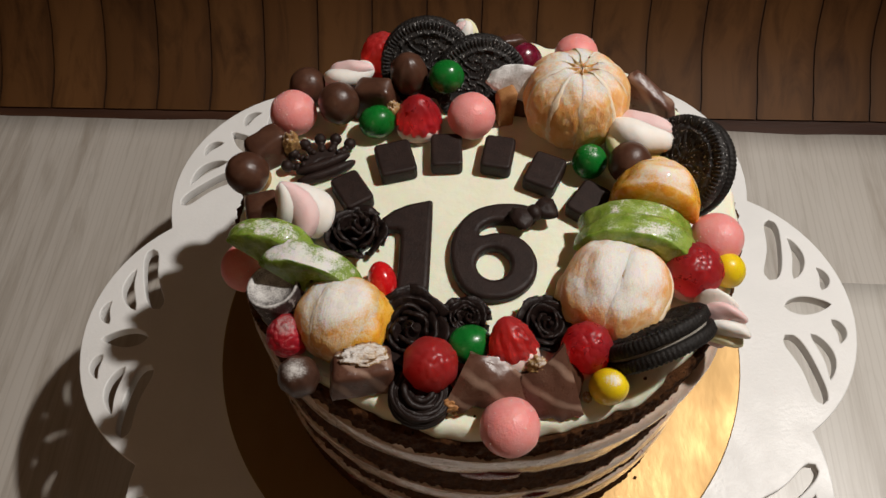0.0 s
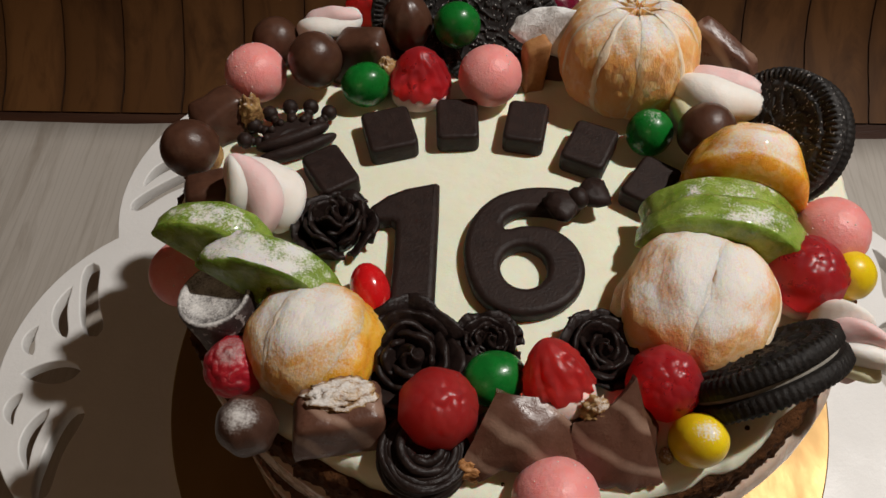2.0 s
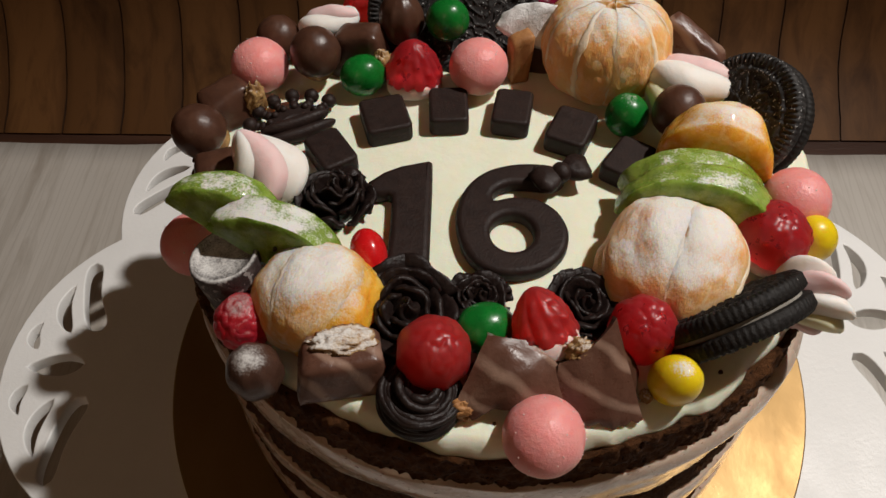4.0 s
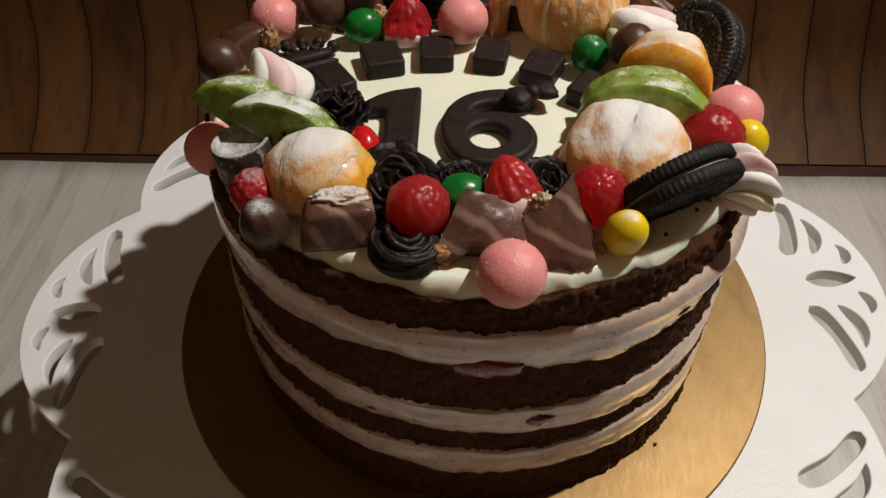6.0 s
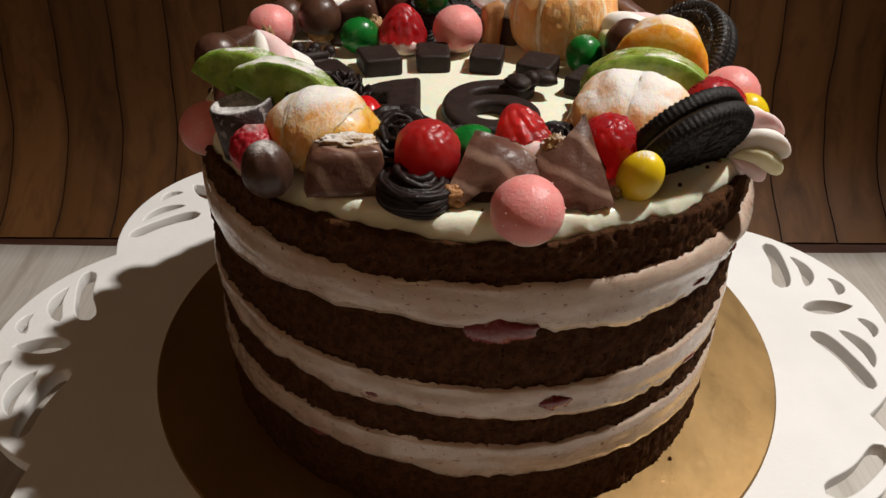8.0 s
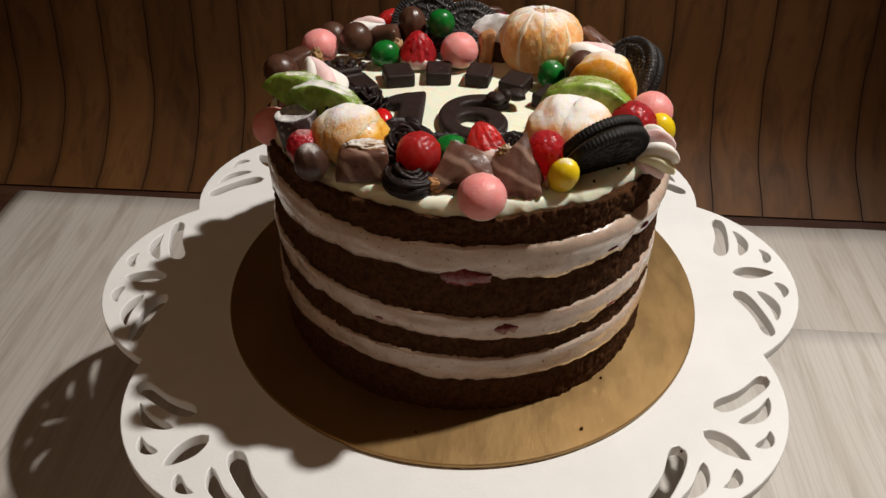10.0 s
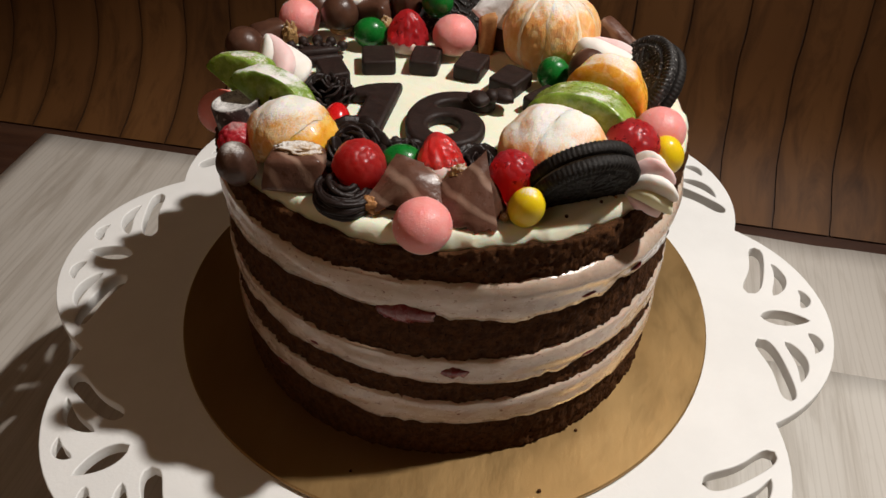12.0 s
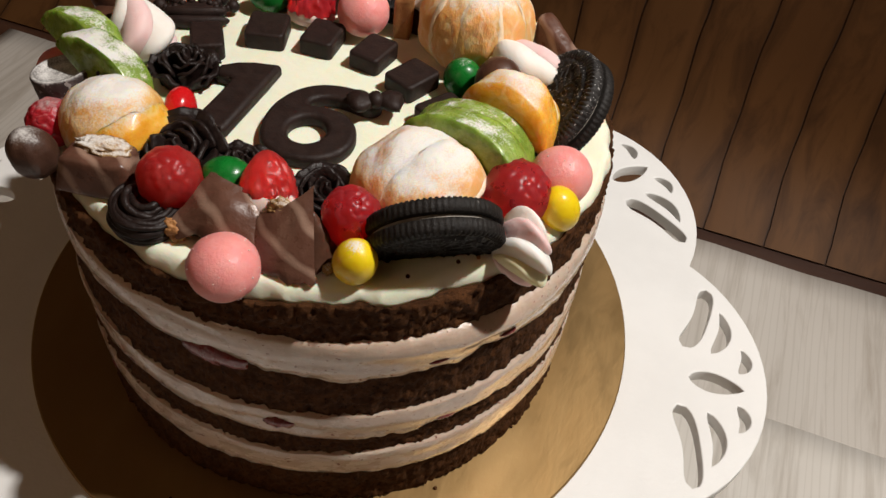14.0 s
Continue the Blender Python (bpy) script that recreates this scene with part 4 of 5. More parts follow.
def sandwich(m, r, label, material=None, face=None, back=None):
    """A black sandwich cookie: two notched, embossed wafers and the filling between."""
    ob = thing("sandwich_cookie", label, "cookie", m, "black sandwich cookies")
    material = material or COOKIE

    def wafer(side):
        rings = [0.03 * i for i in range(27)] + [0.83, 0.85, 0.90, 0.95, 0.97, 1.0]
        nu = 360
        verts, faces = [], []
        for j, t in enumerate(rings):
            for i in range(nu):
                a = 2 * math.pi * i / nu
                z = 0.0040
                if 0.84 < t < 0.96:
                    z += 0.0005 * (1 if math.cos(72 * a) > 0 else -0.5)
                elif t < 0.8:
                    k = fuzz(t * 5.5 * math.cos(a), t * 5.5 * math.sin(a), 1.0 + side)
                    z += 0.0006 * min(1.0, max(0.0, 1.4 - abs(k) * 12))
                    z += 0.0006 if abs(t - 0.74) < 0.03 else 0
                rr = t * r
                if t == 1.0:
                    z, rr = 0.0034, r * (1 + 0.006 * math.cos(72 * a))
                verts.append((rr * math.cos(a), rr * math.sin(a), side * (0.0008 + z)))
        top = len(rings) * nu
        for i in range(nu):
            a = 2 * math.pi * i / nu
            rr = r * (1 + 0.006 * math.cos(72 * a))
            verts.append((rr * math.cos(a), rr * math.sin(a), side * 0.0011))
        for i in range(nu):
            a = 2 * math.pi * i / nu
            verts.append((0.96 * r * math.cos(a), 0.96 * r * math.sin(a), side * 0.0006))
        for j in range(len(rings) + 1):
            for i in range(nu):
                k = (i + 1) % nu
                q = (j * nu + i, j * nu + k, (j + 1) * nu + k, (j + 1) * nu + i)
                faces.append(q if side < 0 else q[::-1])
        q = tuple((len(rings) + 1) * nu + i for i in range(nu))
        faces.append(q if side < 0 else q[::-1])
        return verts, faces

    solid("wafer", *wafer(1), face or material, ob)
    solid("wafer", *wafer(-1), back or material, ob)
    v, f = lathe([(0.84 * r, -0.0015), (0.895 * r, -0.0006), (0.895 * r, 0.0006), (0.84 * r, 0.0015)], 64)
    solid("filling", v, f, FILL, ob, "off-white cream filling")
    return ob


OR = 0.0202


sandwich(facing(0.0615, -0.0748, 0.1250, (0.365, -0.795, -0.485)), OR, "black sandwich cookie leaning against orange segments")
sandwich(facing(0.0866, -0.0006, 0.1258, (-0.78, -0.26, 0.57)), OR, "black embossed cookie standing at the rim", COOKIE, COOKIEDUST)
sandwich(facing(-0.0130, 0.0615, 0.1265, (0.02, -0.88, 0.46)), OR, "black cookie dusted with sugar, standing", COOKIE, COOKIEDUST)
sandwich(facing(0.0095, 0.0520, 0.1240, (0.10, -0.86, 0.50)), OR, "black cookie dusted with sugar, leaning on another", COOKIE, COOKIEDUST)


def segment(r, high, half, crease, seed, notch=0.0, puff=0.0, tear=0.0):
    """One mandarin segment about the local z axis, its round back towards +x; the skin sinks by crease at its sides."""
    verts, faces = [], []
    nv, nt, edge_pow = 32, 18, 3.2 if notch else 2.4
    ring = nt + 1 + 5
    for j in range(1, nv):
        p = math.pi * j / nv
        ro, z = r * math.sin(p) ** 0.72, high * math.cos(p)
        z -= notch * high * math.exp(-(p / 0.14) ** 2)
        row = []
        for i in range(nt + 1):
            u = 2 * i / nt - 1
            torn = 1 + tear * (fuzz(z * 150, seed, math.copysign(3.0, u)) + 0.6 * fuzz(z * 520, seed, math.copysign(5.0, u))) * abs(u)
            row.append((u * half * 1.04 * torn, ro * (1 - crease * math.sin(p) * abs(u) ** edge_pow), 1 - 0.9 * abs(u) ** 3))
        row += [(half * (1 + puff), ro * 0.68, 0.1), (half * (0.8 + 2 * puff), ro * 0.38, 0.1), (0.0, ro * 0.16, 0.1), (-half * (0.8 + 2 * puff), ro * 0.38, 0.1), (-half * (1 + puff), ro * 0.68, 0.1)]
        for a, rho, free in row:
            x, y = rho * math.cos(a), rho * math.sin(a)
            k = 1 + free * (0.08 * fuzz(x * 110 + seed, y * 110, z * 110) + 0.022 * fuzz(x * 330, y * 330 + seed, z * 330) + 0.010 * fuzz(x * 900, y * 900 + seed, z * 900))
            verts.append((x * k, y * k, z * (0.5 + 0.5 * k)))
    top, bot = len(verts), len(verts) + 1
    verts += [(0.06 * r, 0, high * (0.97 - notch)), (0.06 * r, 0, -high * 0.97)]
    for j in range(nv - 2):
        for i in range(ring):
            k = (i + 1) % ring
            faces.append((j * ring + i, (j + 1) * ring + i, (j + 1) * ring + k, j * ring + k))
    for i in range(ring):
        k = (i + 1) % ring
        faces += [(top, i, k), (bot, (nv - 2) * ring + k, (nv - 2) * ring + i)]
    return outward(verts, faces)


def pith(r, high, crease, seed):
    """A flat ragged thread of pith lying in the crease between two segments, along local +x."""
    verts, faces = [], []
    n, m = 40, 8
    for j in range(n + 1):
        t = j / n
        p = math.pi * (0.06 + 0.76 * t)
        rho = r * math.sin(p) ** 0.72 * (1 - crease * math.sin(p)) * (1 + 0.004 * fuzz(t * 3, seed, 0.1))
        side = 0.0008 * fuzz(t * 3.5, seed, 2.0) + 0.0005 * fuzz(t * 14, seed, 5.0)
        wide = (0.0009 + 0.0013 * abs(fuzz(t * 7, seed, 4.0))) * math.sin(math.pi * min(max(t, 0.03), 0.97)) ** 0.4
        for i in range(m):
            q = 2 * math.pi * i / m
            verts.append((rho - 0.0001 + 0.0004 * math.cos(q), side + wide * math.sin(q), high * math.cos(p)))
    for j in range(n):
        for i in range(m):
            k = (i + 1) % m
            faces.append((j * m + i, j * m + k, (j + 1) * m + k, (j + 1) * m + i))
    faces += [tuple(range(m))[::-1], tuple(n * m + i for i in range(m))]
    return outward(verts, faces)


def mandarin(m, r, high, widths, label, name="mandarin", turn=0.0, crease=0.09, notch=0.0, puff=0.0, strands=(), tear=0.0):
    """Segments side by side round one core: widths gives (degrees, size, material) for each."""
    ob = thing(name, label, "mandarin", m, "peeled mandarins")
    a = turn - sum(w[0] for w in widths) / 2
    if notch:
        v, f = blob(lambda d, q, t: Vector((d.x * r * 0.978, d.y * r * 0.978, d.z * high * (0.965 - notch * max(0.0, d.z) ** 14))), 40, 24)
        solid("core", v, f, PITH, ob)
    for k, (wide, size, skin) in enumerate(widths):
        v, f = segment(r * size, high * (0.5 + 0.5 * size), radians(wide / 2), crease, k * 3.7 + r * 3e3, notch, puff, tear if k == 1 else 0.0)
        s = crisp(solid("segment", v, f, skin, ob), 70)
        s.rotation_euler.z = radians(a + wide / 2)
        a += wide
        if k in strands:
            thread = pith(r * size, high * (0.5 + 0.5 * size), crease, k * 1.9 + r * 2e3)
            solid("pith_strand", *thread, STRAND, ob, "fuzzy white pith strand").rotation_euler.z = radians(a)
    return ob


mandarin(pose(0.0478, 0.0345, 0.1298, -6, 4, 12), 0.0222, 0.0176,
         [(w, q, PITH) for w, q in ((38, 1.0), (33, 0.99), (40, 1.01), (36, 0.99), (34, 1.01), (41, 1.0), (35, 1.0), (33, 0.99), (37, 1.01), (33, 1.0))],
         "whole peeled mandarin with white pith on cream", crease=0.030, notch=0.16, strands=range(10))


def fan(x, y, z, yaw, tilt=0, roll=0):
    """Core axis level along the turned y, backs up."""
    return pose(x, y, z, tilt, roll, yaw) @ Matrix(((0, 1, 0, 0), (0, 0, 1, 0), (1, 0, 0, 0), (0, 0, 0, 1)))


mandarin(fan(0.0512, -0.0535, 0.1150, -28, 6, 0), 0.0235, 0.0205, [(36, 0.90, PITHDUST), (58, 1.03, PITHDUST), (52, 1.04, PITHDUST), (36, 0.88, PITHDUST)],
         "piece of peeled mandarin thickly dusted with sugar", "mandarin_piece", crease=0.060, strands=(0, 1, 2))
mandarin(fan(-0.0468, -0.0605, 0.1206, -30, 6, 0), 0.0182, 0.0158, [(70, 1.0, FILM), (62, 1.01, FILM), (52, 0.985, ORANGE)],
         "piece of peeled mandarin dusted with icing sugar", "mandarin_piece", crease=0.03, strands=(0,), tear=0.13)
mandarin(fan(0.0700, -0.0218, 0.1205, 72, 0, 0), 0.0250, 0.0172, [(46, 1.0, ORANGE), (38, 0.97, ORANGE)], "bright orange mandarin segments with sugared top", "mandarin_piece", turn=40, crease=0.06, puff=0.45, strands=(0,))


def kiwi(m, r, thick, label, material, seeds=True, inner=0.0, flat=0.72, span=0.96):
    """Half a slice of kiwi, round edge up (+z), cut faces to -y and +y; inner leaves an arch open below."""
    ob = thing("kiwi_slice", label, "kiwi slice", m, "kiwi slices")
    nu, rim = 40, [(-1.0, 0.0), (-1.0, 0.35), (-1.0, 0.7), (-0.98, 0.93), (-0.86, 0.985), (-0.5, 1.0), (0.0, 1.005), (0.5, 1.0), (0.86, 0.985), (0.98, 0.93), (1.0, 0.7), (1.0, 0.35), (1.0, 0.0)]
    w = nu + 1
    verts = []
    for side, t in rim:
        for i in range(w):
            u = i / nu
            a = math.pi * (0.5 + span * (u - 0.5))
            k = 1 + 0.07 * fuzz(u * 3.2, side, r * 900 + thick * 3e3) + 0.025 * fuzz(u * 12, side * 2, r * 900)
            rr = r * k * (inner + (1 - inner) * t)
            slim = 0.70 + 0.30 * math.sin(a) ** 0.5
            y = side * thick / 2 * slim + 0.0009 * fuzz(u * 5, t * 3, r * 800) + 0.0016 * math.sin(a * 1.5)
            verts.append((rr * math.cos(a), y, rr * math.sin(a) * flat))
    faces = [(j * w + i, (j + 1) * w + i, (j + 1) * w + i + 1, j * w + i + 1) for j in range(len(rim) - 1) for i in range(nu)]
    faces += [((len(rim) - 1) * w + i, i, i + 1, (len(rim) - 1) * w + i + 1) for i in range(nu)]
    faces += [tuple(j * w for j in range(len(rim)))[::-1], tuple(j * w + nu for j in range(len(rim)))]
    crisp(solid("flesh", *outward(verts, faces), material, ob), 50)
    if seeds:
        v, fc = blob(lambda d, a, t: Vector((d.x * 0.0007, d.y * 0.0005, d.z * 0.0011)), 8, 6)
        made = solid("seed", v, fc, SEED, ob)
        for i in range(seeds):
            a = math.pi * (i + 2.5) / 10
            s = made if i == 0 else new("seed", made.data)
            s.parent = ob
            q = r * (0.42 + 0.08 * math.sin(i * 2.7))
            s.matrix_basis = Matrix.Translation((q * math.cos(a), -thick / 2 * 0.98 + 0.0012 * math.sin(a), q * math.sin(a) * flat)) @ Matrix.Rotation(math.pi / 2 - a, 4, "Y")
    return ob


kiwi(pose(0.0618, -0.0388, 0.1205, -6, 6, -20), 0.0240, 0.0110, "green kiwi half-slice standing between orange segments", KIWI, 0, 0.45, 0.78)
kiwi(pose(0.0625, -0.0300, 0.1205, -4, 4, -16), 0.0220, 0.0090, "green kiwi half-slice lightly dusted with sugar", KIWI, 0, 0.45, 0.78)
kiwi(pose(-0.0735, -0.0335, 0.1262, -6, 6, -24), 0.0178, 0.0105, "green kiwi half-slice leaning over the rim", KIWI, 0, 0.0, 0.86, 0.74)
kiwi(pose(-0.0585, -0.0455, 0.1275, -7, 12, -24), 0.0195, 0.0110, "green kiwi half-slice thickly dusted with sugar", KIWIDUST, 5, 0.0, 0.72, 0.86)


def twist(m, r, length, turns, colours, label, taper=1.0):
    """A twisted marshmallow: soft strands wound about the local z axis."""
    ob = thing("twisted_marshmallow", label, "marshmallow", m, "twisted marshmallows")
    n = len(colours)
    off, fat = (0.58, 0.46) if n > 6 else (0.40, 0.66)
    for s, colour in enumerate(colours):
        verts, faces = [], []
        nv, nu = 26, 18
        for j in range(nv + 1):
            t = j / nv
            env = max(0.0, 1 - abs(2 * t - 1) ** 2.6) ** 0.5 * (1 - (1 - taper) * t)
            a = 2 * math.pi * (s / n + turns * t)
            c = Vector((off * r * env * math.cos(a), off * r * env * math.sin(a), (t - 0.5) * length))
            for i in range(nu):
                q = 2 * math.pi * i / nu
                k = fat * r * env * (1 + 0.08 * fuzz(t * 4, s * 3.0, r * 900)) + 1e-5
                verts.append(tuple(c + Vector((math.cos(q) * k, math.sin(q) * k, 0.25 * k * math.sin(q - a)))))
        for j in range(nv):
            for i in range(nu):
                k = (i + 1) % nu
                faces.append((j * nu + i, j * nu + k, (j + 1) * nu + k, (j + 1) * nu + i))
        faces += [tuple(range(nu))[::-1], tuple(nv * nu + i for i in range(nu))]
        solid("strand", verts, faces, colour, ob)
    return ob


twist(facing(-0.0650, -0.0138, 0.1292, (-0.42, 0.25, 0.87)), 0.0160, 0.0255, 0.34, (ROSE, WHITE, ROSE, WHITE), "white and pink twisted marshmallow, tip upward", 0.22)
twist(facing(0.0858, -0.0660, 0.1184, (-0.84, -0.50, -0.16)), 0.0158, 0.0165, 0.22, (WHITE, ROSE, WHITE, WHITE, ROSE, ROSE, LEMON), "white, yellow and pink twisted marshmallow at rim", 0.40)
twist(facing(0.0730, 0.0135, 0.1275, (0.95, -0.12, 0.10)), 0.0138, 0.0310, 0.20, (ROSE, WHITE, LEMON, WHITE), "pink and white twisted marshmallow beside mandarin", 0.45)
twist(facing(-0.0465, 0.0550, 0.1282, (0.90, 0.10, 0.30)), 0.0082, 0.0225, 0.3, (ROSE, WHITE, ROSE, WHITE), "pink and white twisted marshmallow behind chocolate", 0.6)
twist(facing(0.0030, 0.0760, 0.1215, (0.1, 0.2, 0.95)), 0.0070, 0.0280, 0.4, (WHITE, LEMON, WHITE, ROSE), "pale twisted marshmallow behind black cookies")


def mushroom(m, r, label, stem=True, material=None):
    """A biscuit mushroom: a chocolate cap over a pale biscuit stem."""
    ob = thing("chocolate_mushroom", label, "chocolate sweet", m, "chocolate sweets")
    v, f = blob(lambda d, a, t: Vector((d.x, d.y, max(d.z, -0.45) * 1.08)) * r * (1 + 0.025 * fuzz(d.x * 2, d.y * 2, d.z * 2 + r * 1e4)), 36, 24)
    solid("cap", v, f, material or MILK, ob)
    if stem:
        v, f = lathe([(0.55 * r, -1.0 * r), (0.62 * r, -0.9 * r), (0.6 * r, -0.4 * r)], 24)
        solid("stem", v, f, NUT, ob, "pale biscuit stem")
    return ob


mushroom(pose(-0.0508, 0.0385, 0.1290, 4, 0, 0), 0.0086, "milk chocolate mushroom biscuit on cream")
mushroom(pose(-0.0868, 0.0070, 0.1245, 10, -30, 0), 0.0086, "milk chocolate mushroom biscuit at the rim")
mushroom(pose(0.0640, -0.0015, 0.1305, 0, 0, 0), 0.0084, "round milk chocolate sweet beside marshmallow", False)
mushroom(pose(-0.0650, 0.0540, 0.1235, 0, 0, 0), 0.0082, "milk chocolate sweet behind pink ball", False)


def shell(m, r, label, ridges=7, material=None):
    """A moulded chocolate dome with faint grooves."""
    ob = thing("chocolate_dome", label, "chocolate sweet", m, "chocolate sweets")
    v, f = blob(lambda d, a, t: Vector((d.x * (1 + 0.03 * math.cos(ridges * a) * max(0, 1 - d.z)), d.y * (1 + 0.03 * math.cos(ridges * a)), max(d.z, -0.75) * 1.25)) * r, 56, 26)
    solid("body", v, f, material or MILKDUST, ob)
    return ob


shell(pose(-0.0622, -0.0818, 0.1236, 8, -6, 0), 0.0071, "milk chocolate dome dusted with icing sugar")
shell(pose(-0.0212, 0.0500, 0.1330, 0, 0, 0), 0.0078, "grooved milk chocolate dome before a cookie", 9, MILK)


def cup(m, r0, r1, h, label):
    """A dark chocolate cup with sugar on top."""
    ob = thing("chocolate_cup", label, "chocolate sweet", m, "chocolate sweets")
    v, f = lathe([(r0 * 0.9, -h / 2), (r0, -h / 2 + 0.001), (r1, h / 2 - 0.0008), (r1 * 0.96, h / 2), (r1 * 0.86, h / 2), (r1 * 0.78, h / 2 - 0.0014), (r1 * 0.3, h / 2 - 0.0018)], 48)
    solid("body", v, f, DARKDUST, ob)
    return ob


cup(pose(-0.0708, -0.0490, 0.1220, -2, -10, 0), 0.0098, 0.0100, 0.0170, "dark chocolate cup with icing sugar on top")


def half_bar(name, m, pts, label, filling=None, bevel=0.0014, material=None):
    ob = thing("broken_chocolate", label, "chocolate sweet", m, "broken chocolate bars")
    hull(pts, material or DRIZZLE, "shell", ob, bevel=bevel, rough=0.0005, seed_=m.translation.x * 999)
    if filling:
        x, y, z, a, b, c, mt, lab = filling
        v, f = blob(lambda d, q, t: Vector((x, y, z)) + Vector((d.x * a, d.y * b, d.z * c)) * (1 + 0.30 * fuzz(d.x * 3, d.y * 3, d.z * 3 + x * 999) + 0.20 * fuzz(d.x * 8, d.y * 8, d.z * 8 + x * 999) + 0.07 * fuzz(d.x * 19, d.y * 19, d.z * 19)), 40, 26)
        solid("filling", v, f, mt, ob, lab)
    return ob


half_bar("a", pose(-0.0408, -0.0816, Z + 0.0004, -4, 3, 4) @ Matrix.Scale(0.94, 4), [(-0.0125, -0.008, 0), (0.0125, -0.0065, 0), (0.0125, 0.007, 0), (-0.0125, 0.007, 0), (-0.0105, -0.0065, 0.0135), (0.0110, -0.0050, 0.0140), (0.0105, 0.006, 0.0150), (-0.0100, 0.006, 0.0140)],
         "broken milk chocolate bar with nut filling on top", (0.001, 0.0028, 0.0140, 0.0086, 0.0046, 0.0024, NUTDUST, "crumbly nut filling under icing sugar"), 0.0010)


def curved_shell(body, patch, label, filling, m=None):
    """A broken chocolate shell: a curved slab over a softer body."""
    ob = thing("broken_chocolate", label, "chocolate sweet", m or pose(0, 0, 0), "broken chocolate bars")
    hull(body, MILK, "body", ob, bevel=0.0010, rough=0.0006, seed_=body[0][0] * 999)
    v, f = outward(*sheet(patch, 30, 24, 0.0022))
    crisp(solid("shell", v, f, DRIZZLE, ob, "marbled milk chocolate shell"), 45)
    for x, y, z, a, b, c, mt, lab in filling:
        v, f = blob(lambda d, q, t: Vector((x, y, z)) + Vector((d.x * a, d.y * b, d.z * c)) * (1 + 0.30 * fuzz(d.x * 3, d.y * 3, d.z * 3 + x * 999) + 0.30 * fuzz(d.x * 8, d.y * 8, d.z * 8 + x * 999)), 32, 20)
        solid("filling", v, f, mt, ob, lab)
    return ob


def quad(p00, p10, p01, p11, bulge, ragged):
    """A bowed patch over four corners; its lower edge is torn."""
    a, b, c, d = (Vector(p) for p in (p00, p10, p01, p11))

    def f(u, v):
        k = v + ragged * (1 - v) ** 6 * (0.10 * fuzz(u * 6, 1.0, a.x * 999) + 0.07 * fuzz(u * 17, 2.0, a.x * 999))
        p = (a * (1 - u) + b * u) * (1 - k) + (c * (1 - u) + d * u) * k
        w = 4 * u * (1 - u) * (0.35 + 2.6 * v * (1 - v))
        return p + Vector(bulge) * w + Vector((0, 0, 0.0006 * fuzz(u * 5, v * 5, a.x * 999)))
    return f


curved_shell([(-0.0070, -0.0915, Z - 0.001), (0.0130, -0.0925, Z - 0.001), (0.0150, -0.0810, Z - 0.001), (-0.0050, -0.0800, Z - 0.001), (0.0010, -0.0835, 0.1295), (0.0150, -0.0820, 0.1215), (-0.0050, -0.0890, 0.1190), (0.0120, -0.0900, 0.1190)],
             quad((-0.0095, -0.0945, 0.1182), (0.0160, -0.0935, 0.1205), (-0.0005, -0.0825, 0.1310), (0.0185, -0.0815, 0.1225), (0.001, -0.0022, 0.0040), 1.0),
             "marbled milk chocolate bar half beside pink ball", [(-0.0065, -0.0925, 0.1190, 0.0040, 0.0022, 0.0028, BISCUIT, "torn caramel edge")],
             pose(0.003, -0.087, Z) @ Matrix.Scale(1.2, 4) @ pose(-0.005, 0.0872, -Z))
curved_shell([(0.0130, -0.0940, Z - 0.001), (0.0330, -0.0950, Z - 0.001), (0.0370, -0.0830, Z - 0.001), (0.0160, -0.0820, Z - 0.001), (0.0270, -0.0825, 0.1330), (0.0340, -0.0860, 0.1240), (0.0160, -0.0870, 0.1255)],
             quad((0.0115, -0.0965, 0.1172), (0.0340, -0.0985, 0.1180), (0.0135, -0.0875, 0.1290), (0.0275, -0.0815, 0.1385), (0.0015, -0.0050, -0.0012), 0.5),
             "pointed broken milk chocolate piece showing nuts", [(0.0190, -0.0850, 0.1295, 0.0036, 0.0030, 0.0040, NUT, "pale nut showing in the break"), (0.0358, -0.0925, 0.1190, 0.0016, 0.0020, 0.0014, NUT, "nut crumbs at the edge")])
half_bar("d", pose(-0.0360, 0.0440, Z - 0.001, 0, 0, -20), [(-0.0110, -0.007, 0), (0.0110, -0.007, 0), (0.0110, 0.007, 0), (-0.0110, 0.007, 0), (-0.0090, -0.005, 0.0160), (0.0080, -0.004, 0.0190), (0.0070, 0.005, 0.0200), (-0.0080, 0.005, 0.0170)],
         "broken milk chocolate chunk behind green candy", (0.0095, -0.0045, 0.0080, 0.0035, 0.004, 0.006, NUT, "flaky broken edge"), material=MILK)
half_bar("e", pose(-0.0790, 0.0230, Z - 0.001, 0, 0, 30), [(-0.0110, -0.0075, 0), (0.0100, -0.0075, 0), (0.0100, 0.007, 0), (-0.0110, 0.007, 0), (-0.0100, -0.006, 0.0110), (0.0060, -0.005, 0.0150), (0.0050, 0.005, 0.0150), (-0.0100, 0.005, 0.0130)],
         "broken chocolate with whole nut showing", (0.0065, -0.0055, 0.0085, 0.0035, 0.0025, 0.0065, NUT, "halved pale nut"), material=MILK)
half_bar("f", pose(-0.0800, -0.0090, Z - 0.002, 0, 0, 10), [(-0.0080, -0.007, 0), (0.0090, -0.007, 0), (0.0090, 0.007, 0), (-0.0080, 0.007, 0), (-0.0060, -0.005, 0.0130), (0.0070, -0.004, 0.0140), (0.0060, 0.005, 0.0140), (-0.0060, 0.005, 0.0130)],
         "dark chocolate chunk tucked beside kiwi slice", None, material=MILK)
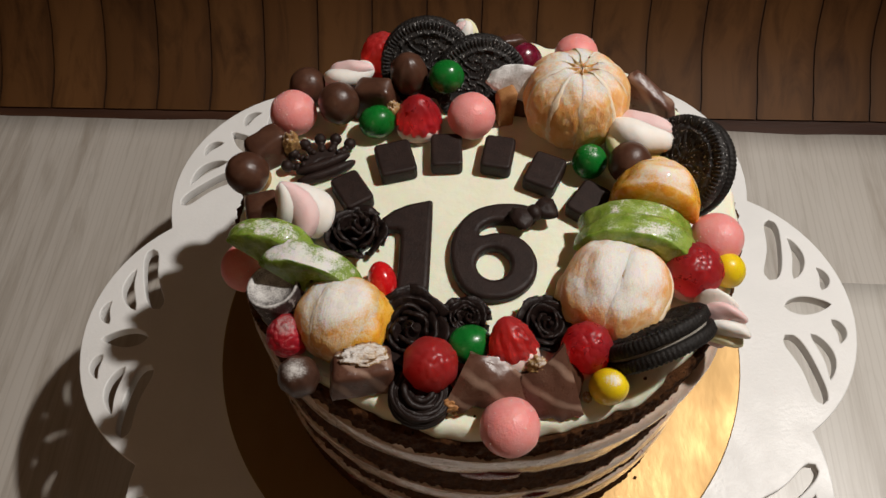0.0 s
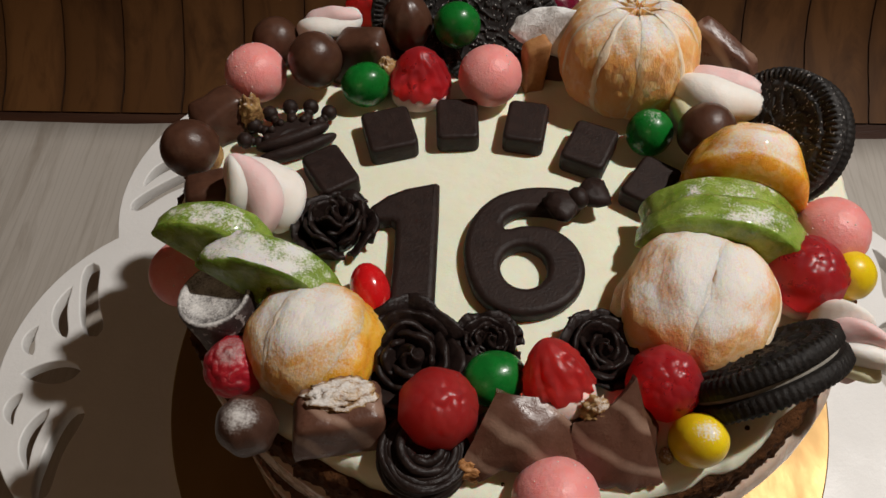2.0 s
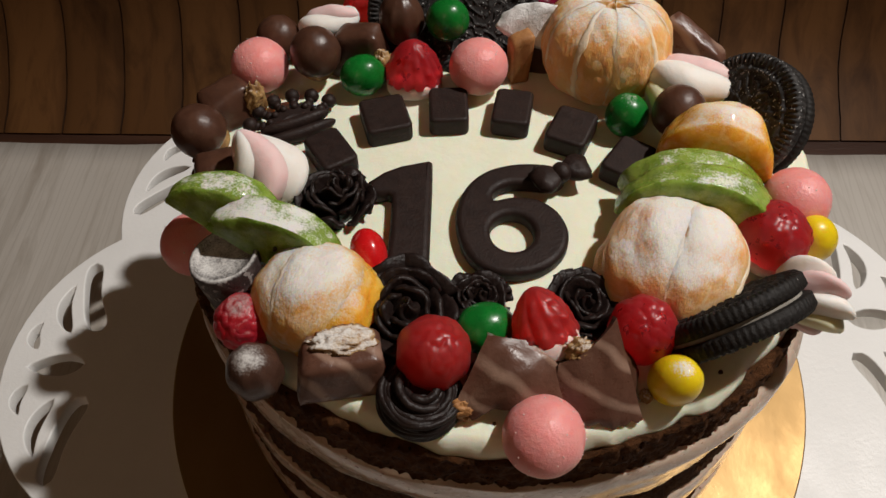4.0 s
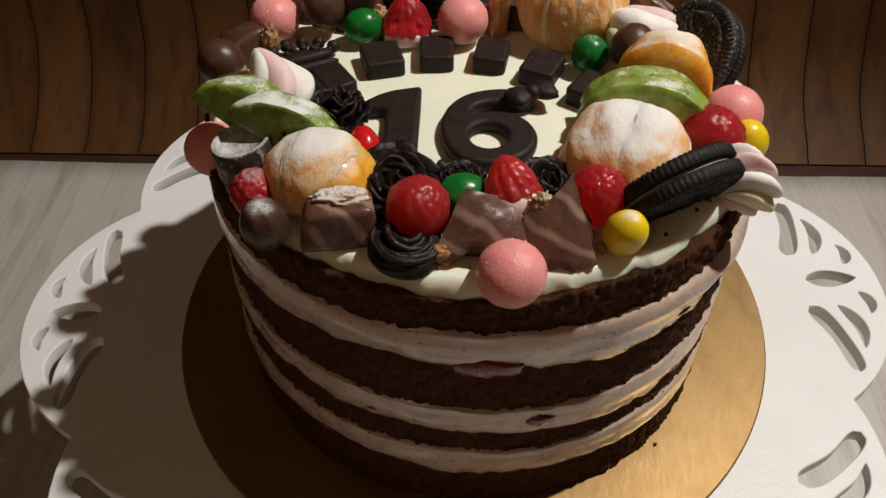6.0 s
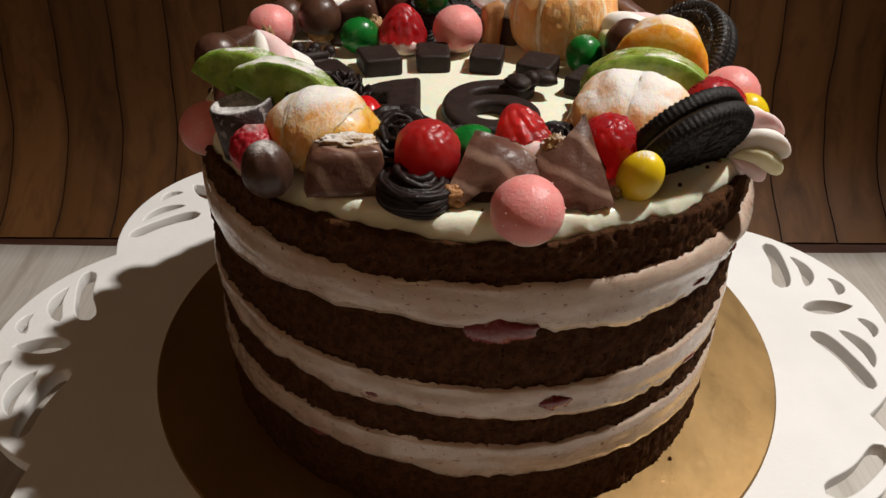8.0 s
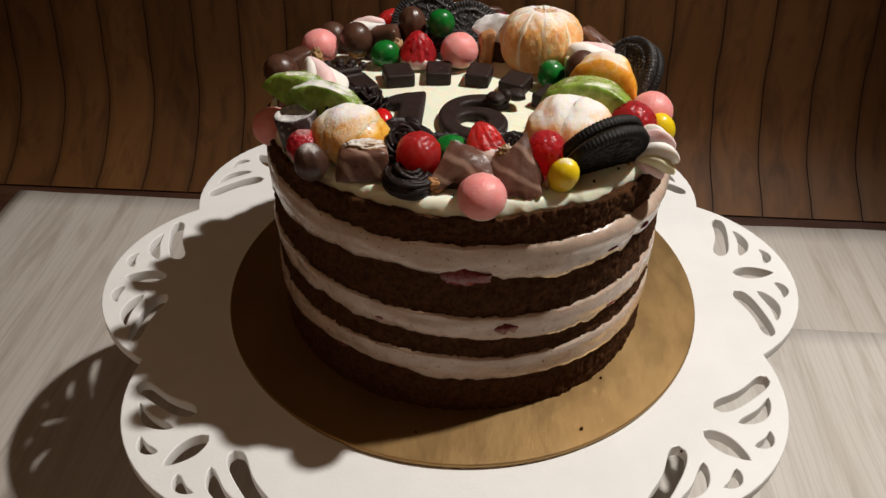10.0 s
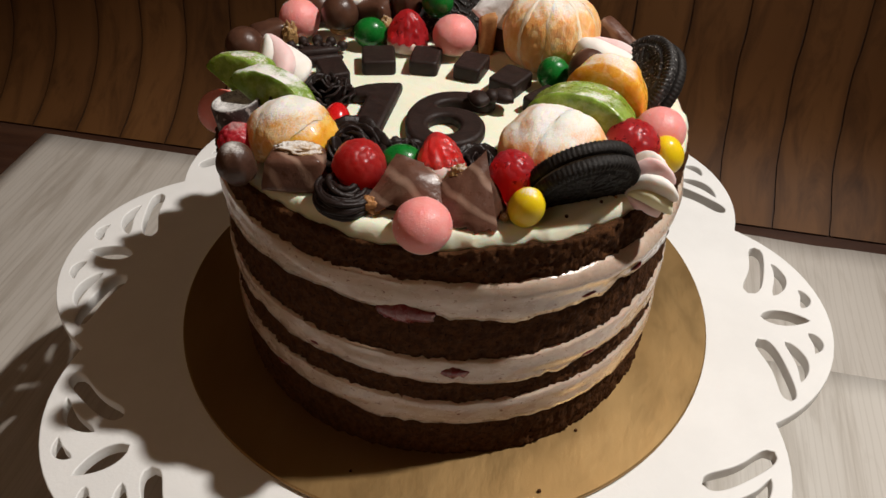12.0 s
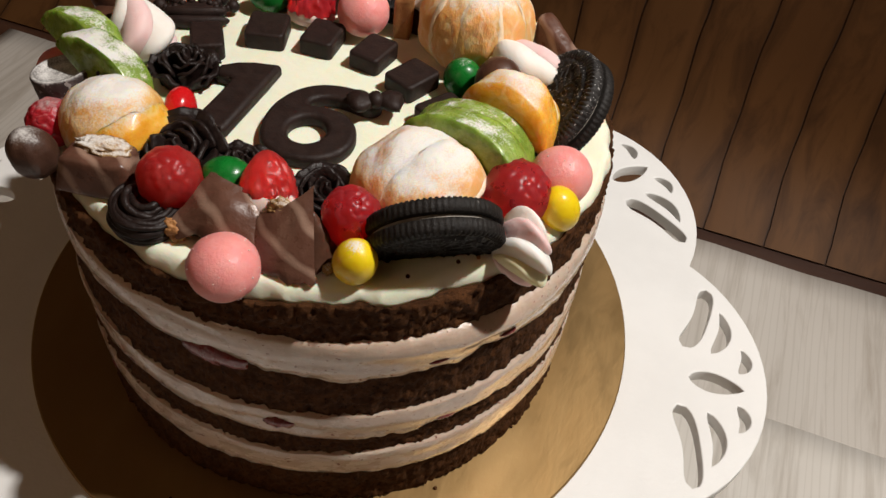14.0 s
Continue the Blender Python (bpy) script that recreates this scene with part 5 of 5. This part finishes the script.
half_bar("g", pose(0.0800, 0.0360, Z - 0.001, 0, 0, -40), [(-0.0130, -0.004, 0), (0.0130, -0.004, 0), (0.0130, 0.004, 0), (-0.0130, 0.004, 0), (-0.0120, -0.003, 0.0200), (0.0100, -0.003, 0.0120), (0.0100, 0.003, 0.0120), (-0.0110, 0.003, 0.0210)],
         "thin chocolate shard dusted white behind marshmallow", None, 0.0008, DRIZZLE)
half_bar("h", pose(0.0185, 0.0360, Z - 0.001, 0, 0, 12), [(-0.0035, -0.003, 0), (0.0035, -0.003, 0), (0.0035, 0.003, 0), (-0.0035, 0.003, 0), (-0.0035, -0.003, 0.0180), (0.0045, -0.003, 0.0200), (0.0045, 0.003, 0.0200), (-0.0035, 0.003, 0.0180)],
         "brown biscuit stick standing beside mandarin", None, 0.0008, BISCUIT)
iced = thing("broken_chocolate", "chocolate piece thickly covered in icing sugar", "chocolate sweet", pose(0.0225, 0.0415, Z - 0.001, 0, 0, -14), "broken chocolate bars")
hull([(-0.0060, -0.003, 0), (0.0085, -0.003, 0), (0.0090, 0.004, 0), (-0.0060, 0.004, 0), (-0.0065, -0.002, 0.0190), (0.0080, -0.003, 0.0190), (0.0085, 0.003, 0.0190), (-0.0060, 0.003, 0.0190)], MILK, "body", iced, bevel=0.0009, rough=0.0005)
hull([(-0.0125, -0.0035, 0.0180), (-0.0020, -0.0055, 0.0130), (0.0085, -0.0055, 0.0120), (0.0095, 0.0040, 0.0180), (-0.0030, 0.0030, 0.0260), (0.0090, 0.0010, 0.0270), (0.0085, 0.0040, 0.0250), (-0.0110, 0.0020, 0.0215)], ICING, "icing_crust", iced, "white icing sugar crust", bevel=0.0010, rough=0.0009)
half_bar("j", pose(0.0240, 0.0640, Z - 0.004, 0, 0, 20), [(-0.0080, -0.004, -0.003), (0.0080, -0.004, -0.003), (0.0080, 0.004, -0.003), (-0.0080, 0.004, -0.003), (-0.0060, -0.003, 0.0270), (0.0060, -0.003, 0.0240), (0.0050, 0.003, 0.0240), (-0.0060, 0.003, 0.0260)],
         "milk chocolate shard behind a black cookie", None, 0.0008, MILK)

# crumbs fallen on the cream near its edge
rnd = random.Random(23)
for k in range(12):
    a, reach, s = radians(-112 + 7.5 * k + rnd.uniform(-3, 3)), rnd.uniform(0.0925, 0.0965), rnd.uniform(0.0004, 0.0008)
    v, f = blob(lambda d, q, t: d * s * (1 + 0.4 * fuzz(d.x * 2 + k, d.y * 2, d.z * 2)), 8, 6)
    tagged(solid("cake_crumb", v, f, BISCUIT if k % 4 == 1 else SPONGE, m=pose(CX + reach * math.cos(a), CY + reach * math.sin(a), TOP + 0.5 * s)), "tiny cake crumb lying on the ivory cream", "crumb", "crumbs by the cake")

# the cake stands a little askew on its board, and all that lies on it with it
ASKEW = pose(-0.0014, -0.0030, 0.0027, -1.71, 0.44, 0.19) @ Matrix.Scale(1.0077, 4)
for ob in bpy.data.objects:
    if ob not in before_cake and ob.parent is None and not ob.name.startswith("crumb"):
        ob.matrix_basis = ASKEW @ ob.matrix_basis
